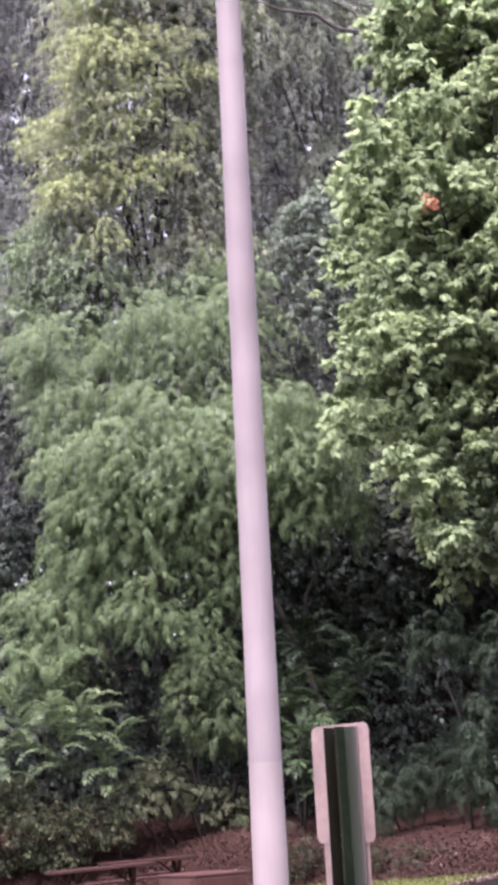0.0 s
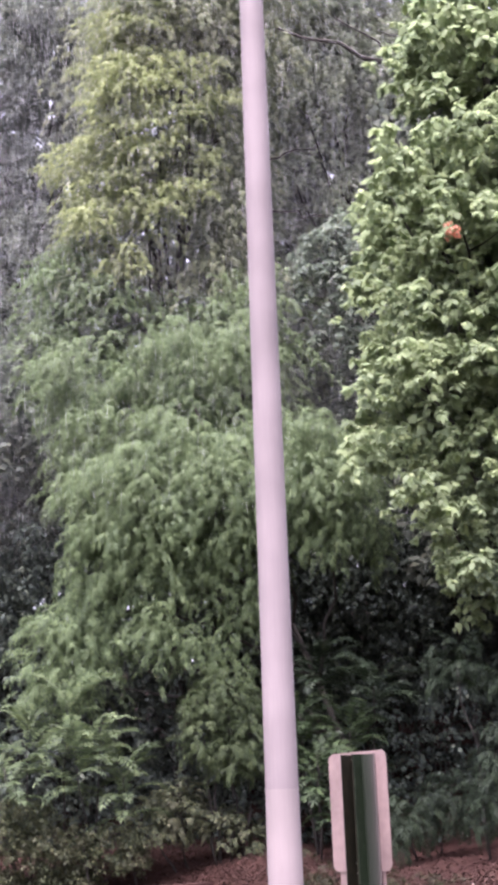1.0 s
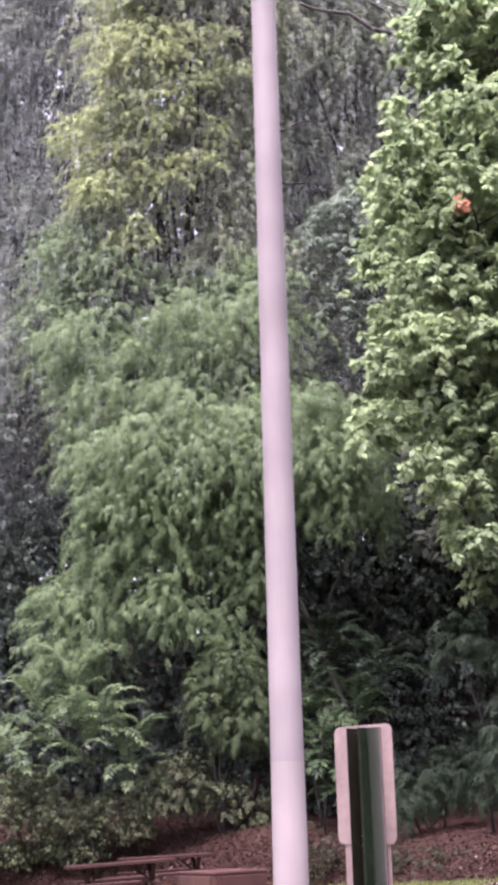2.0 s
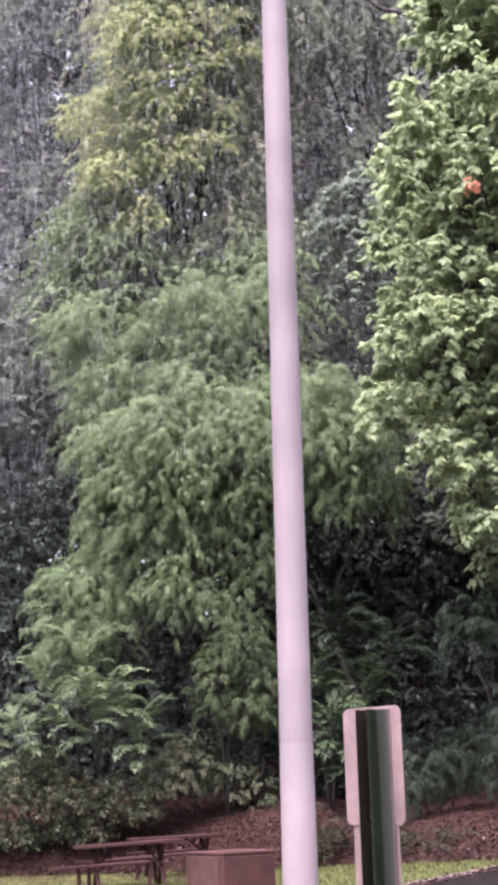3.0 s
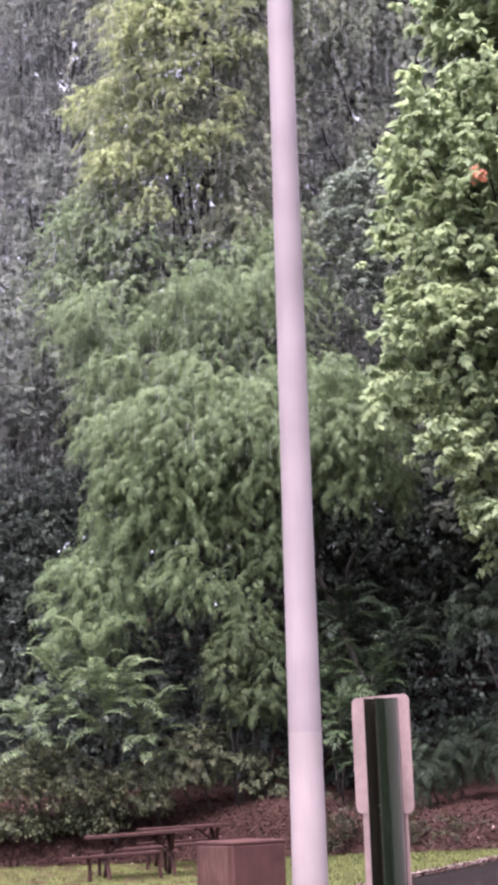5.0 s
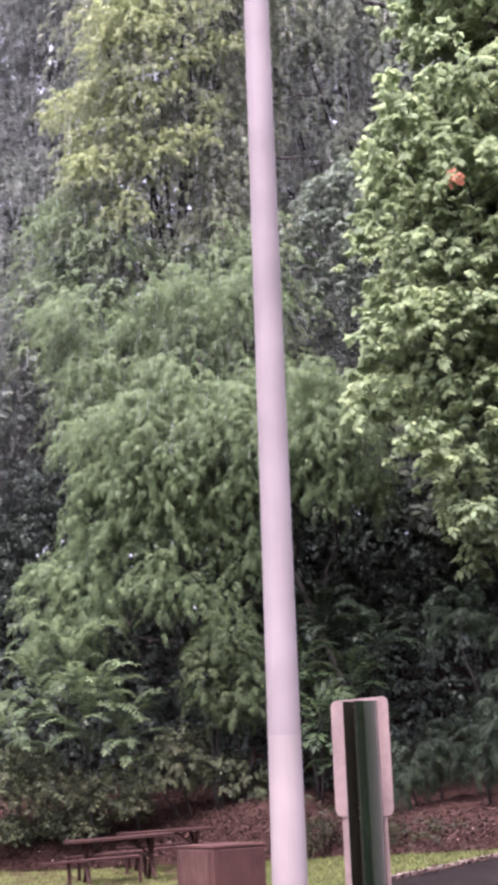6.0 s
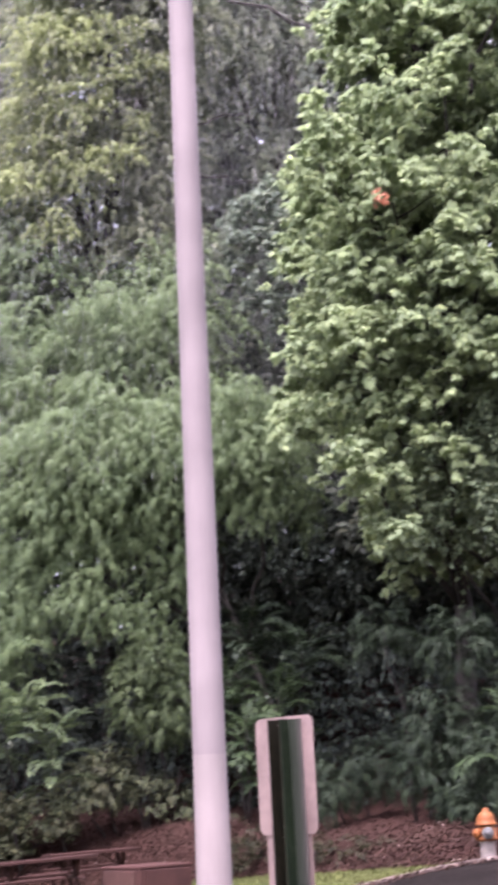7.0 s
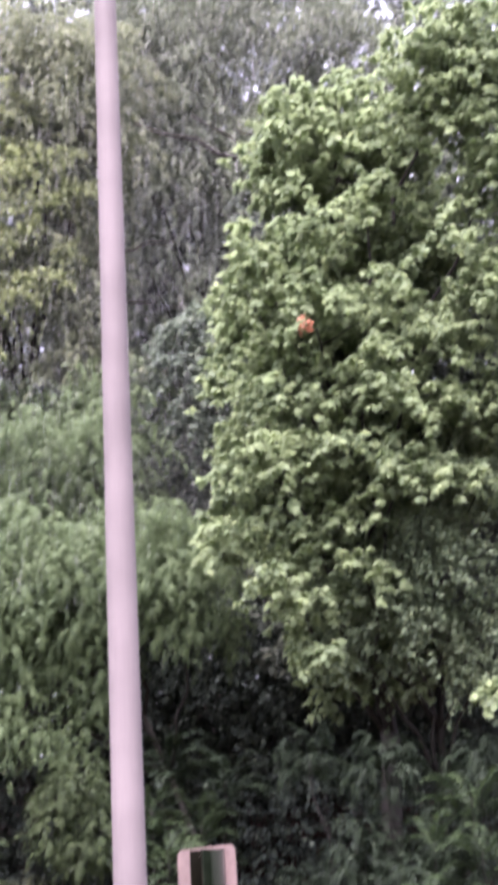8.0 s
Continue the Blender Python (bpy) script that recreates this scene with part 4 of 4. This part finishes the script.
# ---- sign ----
def plate(bm, w, h, th, r, m):
    """A thin plate in x-z with round corners."""
    pts = []
    for cx, cz, a0 in ((w / 2 - r, h / 2 - r, 0), (-w / 2 + r, h / 2 - r, 90), (-w / 2 + r, -h / 2 + r, 180), (w / 2 - r, -h / 2 + r, 270)):
        for k in range(7):
            a = radians(a0 + 15 * k)
            pts.append((cx + r * math.cos(a), cz + r * math.sin(a)))
    f = [bm.verts.new(m @ Vector((px, -th / 2, pz))) for px, pz in pts]
    b = [bm.verts.new(m @ Vector((px, th / 2, pz))) for px, pz in pts]
    bm.faces.new(f)
    bm.faces.new(list(reversed(b)))
    n = len(pts)
    for i in range(n):
        bm.faces.new((f[i], b[i], b[(i + 1) % n], f[(i + 1) % n]))
    return bm


def build_sign():
    """Seen from behind: two plates on a channel post."""
    x, y = 0.443, 5.6
    g = gz(x, y) + 0.03
    t = thing("parking_sign", pose(x, y, g, 0, 0, -50), "blank aluminium backs of two sign plates on a green steel post", "sign")
    top = 1.902 - g
    bm = plate(bmesh.new(), 0.305, 0.43, 0.003, 0.03, pose(0, 0, top - 0.215))
    part("sign_plate", bm, M_ALU, t, "blank back of the larger plate")
    bm = plate(bmesh.new(), 0.235, 0.30, 0.003, 0.02, pose(-0.006, 0.006, top - 0.40 - 0.15))
    part("lower_plate", bm, M_ALU, t, "narrower plate below it")
    # channel open away from the plate, with small lips
    prof = [(-0.006, -0.078), (0.0, -0.08), (0.002, -0.005), (0.058, -0.005), (0.06, -0.08), (0.066, -0.078)]
    bm = bmesh.new()
    inside = bmesh.new()
    low, high = -0.35, top - 0.012
    inner = [(0.03 + (px - 0.03) * 0.9, py - 0.003) for px, py in prof]
    rings = []
    for z in (low, high):
        rings.append(([bm.verts.new((px, py, z)) for px, py in prof], [bm.verts.new((px, py, z)) for px, py in inner]))
    for i in range(5):
        bm.faces.new((rings[0][0][i], rings[0][0][i + 1], rings[1][0][i + 1], rings[1][0][i]))
        q = [inside.verts.new(v.co) for v in (rings[0][1][i + 1], rings[0][1][i], rings[1][1][i], rings[1][1][i + 1])]
        inside.faces.new(q)
        bm.faces.new((rings[1][0][i], rings[1][0][i + 1], rings[1][1][i + 1], rings[1][1][i]))
    for k in (0, 5):
        bm.faces.new((rings[0][0][k], rings[1][0][k], rings[1][1][k], rings[0][1][k]))
    part("channel_post", bm, M_POST, t, "dark green steel channel")
    part("inner_face", inside, M_CHANNEL_SHADE, t, "inner side of the channel, coloured dark for its shade")
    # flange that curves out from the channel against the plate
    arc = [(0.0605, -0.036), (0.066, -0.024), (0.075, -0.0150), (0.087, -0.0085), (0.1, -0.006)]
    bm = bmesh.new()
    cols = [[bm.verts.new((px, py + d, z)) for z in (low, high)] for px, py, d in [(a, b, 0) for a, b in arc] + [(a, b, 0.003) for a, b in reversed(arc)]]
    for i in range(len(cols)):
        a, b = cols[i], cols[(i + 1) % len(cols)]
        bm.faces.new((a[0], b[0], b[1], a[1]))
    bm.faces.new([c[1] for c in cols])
    part("flange", bm, M_FLANGE, t, "flange of the post, the channel's shade painted as a fade to grey", smooth=True)
    for z in (top - 0.03, top - 0.40, top - 0.435):
        bm = bmesh.new()
        lathe(bm, [(0.008, 0.0), (0.008, 0.03), (0.005, 0.034)], 6, pose(0.018, -0.008, z, 90, 0, 0))
        part("bolt", bm, M_BOLT, t)


build_sign()


# ---- picnic tables ----
def build_picnic_table(m, label, top_mat, seed):
    t = thing("picnic_table", m, label, "picnic table", "picnic tables on the lawn")
    rng = random.Random(seed)
    for i in range(5):
        bm = box(bmesh.new(), 1.86 + rng.uniform(-0.02, 0.02), 0.135, 0.05, pose(rng.uniform(-0.01, 0.01), -0.29 + i * 0.145, 0.735 + rng.uniform(-0.004, 0.004), 0, rng.uniform(-0.4, 0.4)), 0.006)
        part("top_plank", bm, top_mat, t)
    for sy in (-1, 1):
        for i in range(2):
            bm = box(bmesh.new(), 1.66, 0.12, 0.04, pose(-0.6 * (sy < 0), sy * (0.70 + 0.13 * i), 0.44, 0, rng.uniform(-0.5, 0.5)), 0.006)
            part("bench_plank", bm, top_mat, t)
    for sx in (-0.58, 0.58):
        for sy in (-1, 1):
            bm = bmesh.new()
            tube(bm, [(sx, sy * 0.27, 0.71), (sx, sy * 0.06, 0.42), (sx, sy * 0.05, 0.3), (sx, sy * 0.3, 0.0)], [0.038] * 4, 8)
            part("leg", bm, M_WOOD, t)
            bm = bmesh.new()
            bx = sx * 1.05 - 0.38 * (sy < 0)
            tube(bm, [(bx, sy * 0.76, 0.42), (bx, sy * 0.8, 0.0)], [0.036, 0.032], 8)
            part("bench_leg", bm, M_WOOD, t)
        bm = box(bmesh.new(), 0.05, 1.66, 0.05, pose(sx, 0, 0.392), 0.005)
        part("cross_beam", bm, M_WOOD, t)
        bm = bmesh.new()
        tube(bm, [(sx, 0, 0.40), (sx * 0.35, 0, 0.71)], [0.02, 0.02], 8)
        part("brace", bm, M_WOOD, t)
    return t


build_picnic_table(pose(-2.1, 25.4, gz(-2.1, 25.4), 0, -2.0, 14) @ Matrix.Scale(0.94, 4), "wet reddish-brown wooden picnic table on the lawn", M_WOOD, 171)
build_picnic_table(pose(-1.45, 28.3, gz(-1.45, 28.3), 0, -1.5, 17) @ Matrix.Scale(0.94, 4), "worn reddish-brown picnic table standing behind a brown cabinet", M_WOOD, 172)


# ---- brown cabinet ----
def build_cabinet():
    x, y = -0.32, 19.6
    t = thing("utility_cabinet", pose(x, y, gz(x, y) - 0.02, 0, 0, 38) @ Matrix.Diagonal((0.93, 0.93, 1.05, 1)), "squat brown painted utility cabinet with pale streaks on the lawn", "cabinet")
    bm = box(bmesh.new(), 0.98, 0.94, 0.08, pose(0.0, 0.0, 0.04), 0.01)
    part("plinth", bm, M_KERB, t, "worn concrete plinth")
    bm = box(bmesh.new(), 0.9, 0.86, 0.56, pose(0, 0, 0.36), 0.02)
    part("body", bm, M_BOX, t)
    bm = box(bmesh.new(), 0.912, 0.872, 0.04, pose(0, 0, 0.656), 0.014)
    part("lid", bm, M_BOX, t)
    for k, mt in ((0, M_BOX_WORN), (1, M_BOX)):
        bm = box(bmesh.new(), 0.68, 0.012, 0.5, pose(0, 0, 0.37, 0, 0, 90 * k - 90) @ pose(0, -0.434 if k else -0.454, 0), 0.004)
        d = part("door", bm, mt, t)


build_cabinet()


# ---- hydrant ----
def build_hydrant():
    x, y = 4.47, 21.3
    t = thing("fire_hydrant", pose(x, y, gz(x, y) - 0.05, 0, 0, 15) @ Matrix.Scale(0.93, 4), "weathered orange fire hydrant with a pale barrel beside the lawn", "hydrant")
    bm = lathe(bmesh.new(), [(0.17, 0.0), (0.17, 0.04), (0.12, 0.05), (0.115, 0.10), (0.115, 0.36), (0.12, 0.38)], 24)
    part("barrel", bm, M_PALE, t, "pale grey barrel", smooth=True)
    bm = lathe(bmesh.new(), [(0.12, 0.36), (0.17, 0.37), (0.175, 0.40), (0.15, 0.42), (0.15, 0.53), (0.13, 0.56)], 24)
    part("nozzle_section", bm, M_ORANGE, t, smooth=True)
    bm = lathe(bmesh.new(), [(0.11, 0.56), (0.11, 0.585), (0.168, 0.59), (0.172, 0.612), (0.145, 0.625), (0.14, 0.68), (0.122, 0.735), (0.085, 0.775), (0.05, 0.79), (0.046, 0.835), (0.02, 0.845)], 24)
    part("bonnet", bm, M_ORANGE, t, smooth=True)
    for a, r, mt, l in ((-112, 0.075, M_WHITE, "pale worn cap"), (10, 0.062, M_ORANGE, ""), (190, 0.062, M_ORANGE, "")):
        bm = lathe(bmesh.new(), [(r, 0.10), (r, 0.18), (r * 1.2, 0.185), (r * 1.2, 0.215), (r * 0.9, 0.225), (r * 0.3, 0.23), (r * 0.3, 0.25)], 18,
                   pose(0, 0, 0.475, 0, 0, a) @ pose(0, 0, 0, 0, 90, 0))
        part("nozzle_cap", bm, mt, t, l, smooth=True)


build_hydrant()



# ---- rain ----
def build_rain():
    """Falling rain, each streak a slim tapered spike, in the air above and among the taller trees. Its pale veil stands
    in for haze.
    """
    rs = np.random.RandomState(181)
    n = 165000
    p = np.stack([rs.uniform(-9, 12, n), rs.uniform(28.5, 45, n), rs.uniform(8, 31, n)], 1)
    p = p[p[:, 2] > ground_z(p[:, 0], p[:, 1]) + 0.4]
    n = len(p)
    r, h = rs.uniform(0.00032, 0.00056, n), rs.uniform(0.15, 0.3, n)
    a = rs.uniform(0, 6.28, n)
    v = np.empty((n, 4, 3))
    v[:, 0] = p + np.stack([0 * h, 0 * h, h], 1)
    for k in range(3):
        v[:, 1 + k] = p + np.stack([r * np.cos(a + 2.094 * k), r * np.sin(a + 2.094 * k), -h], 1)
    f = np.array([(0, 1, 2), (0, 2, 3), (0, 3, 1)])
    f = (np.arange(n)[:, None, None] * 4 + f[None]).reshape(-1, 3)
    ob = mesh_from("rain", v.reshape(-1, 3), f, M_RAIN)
    tagged(ob, "fine pale rain streaks among the taller trees, added as a haze veil", "rain", kind="stuff")


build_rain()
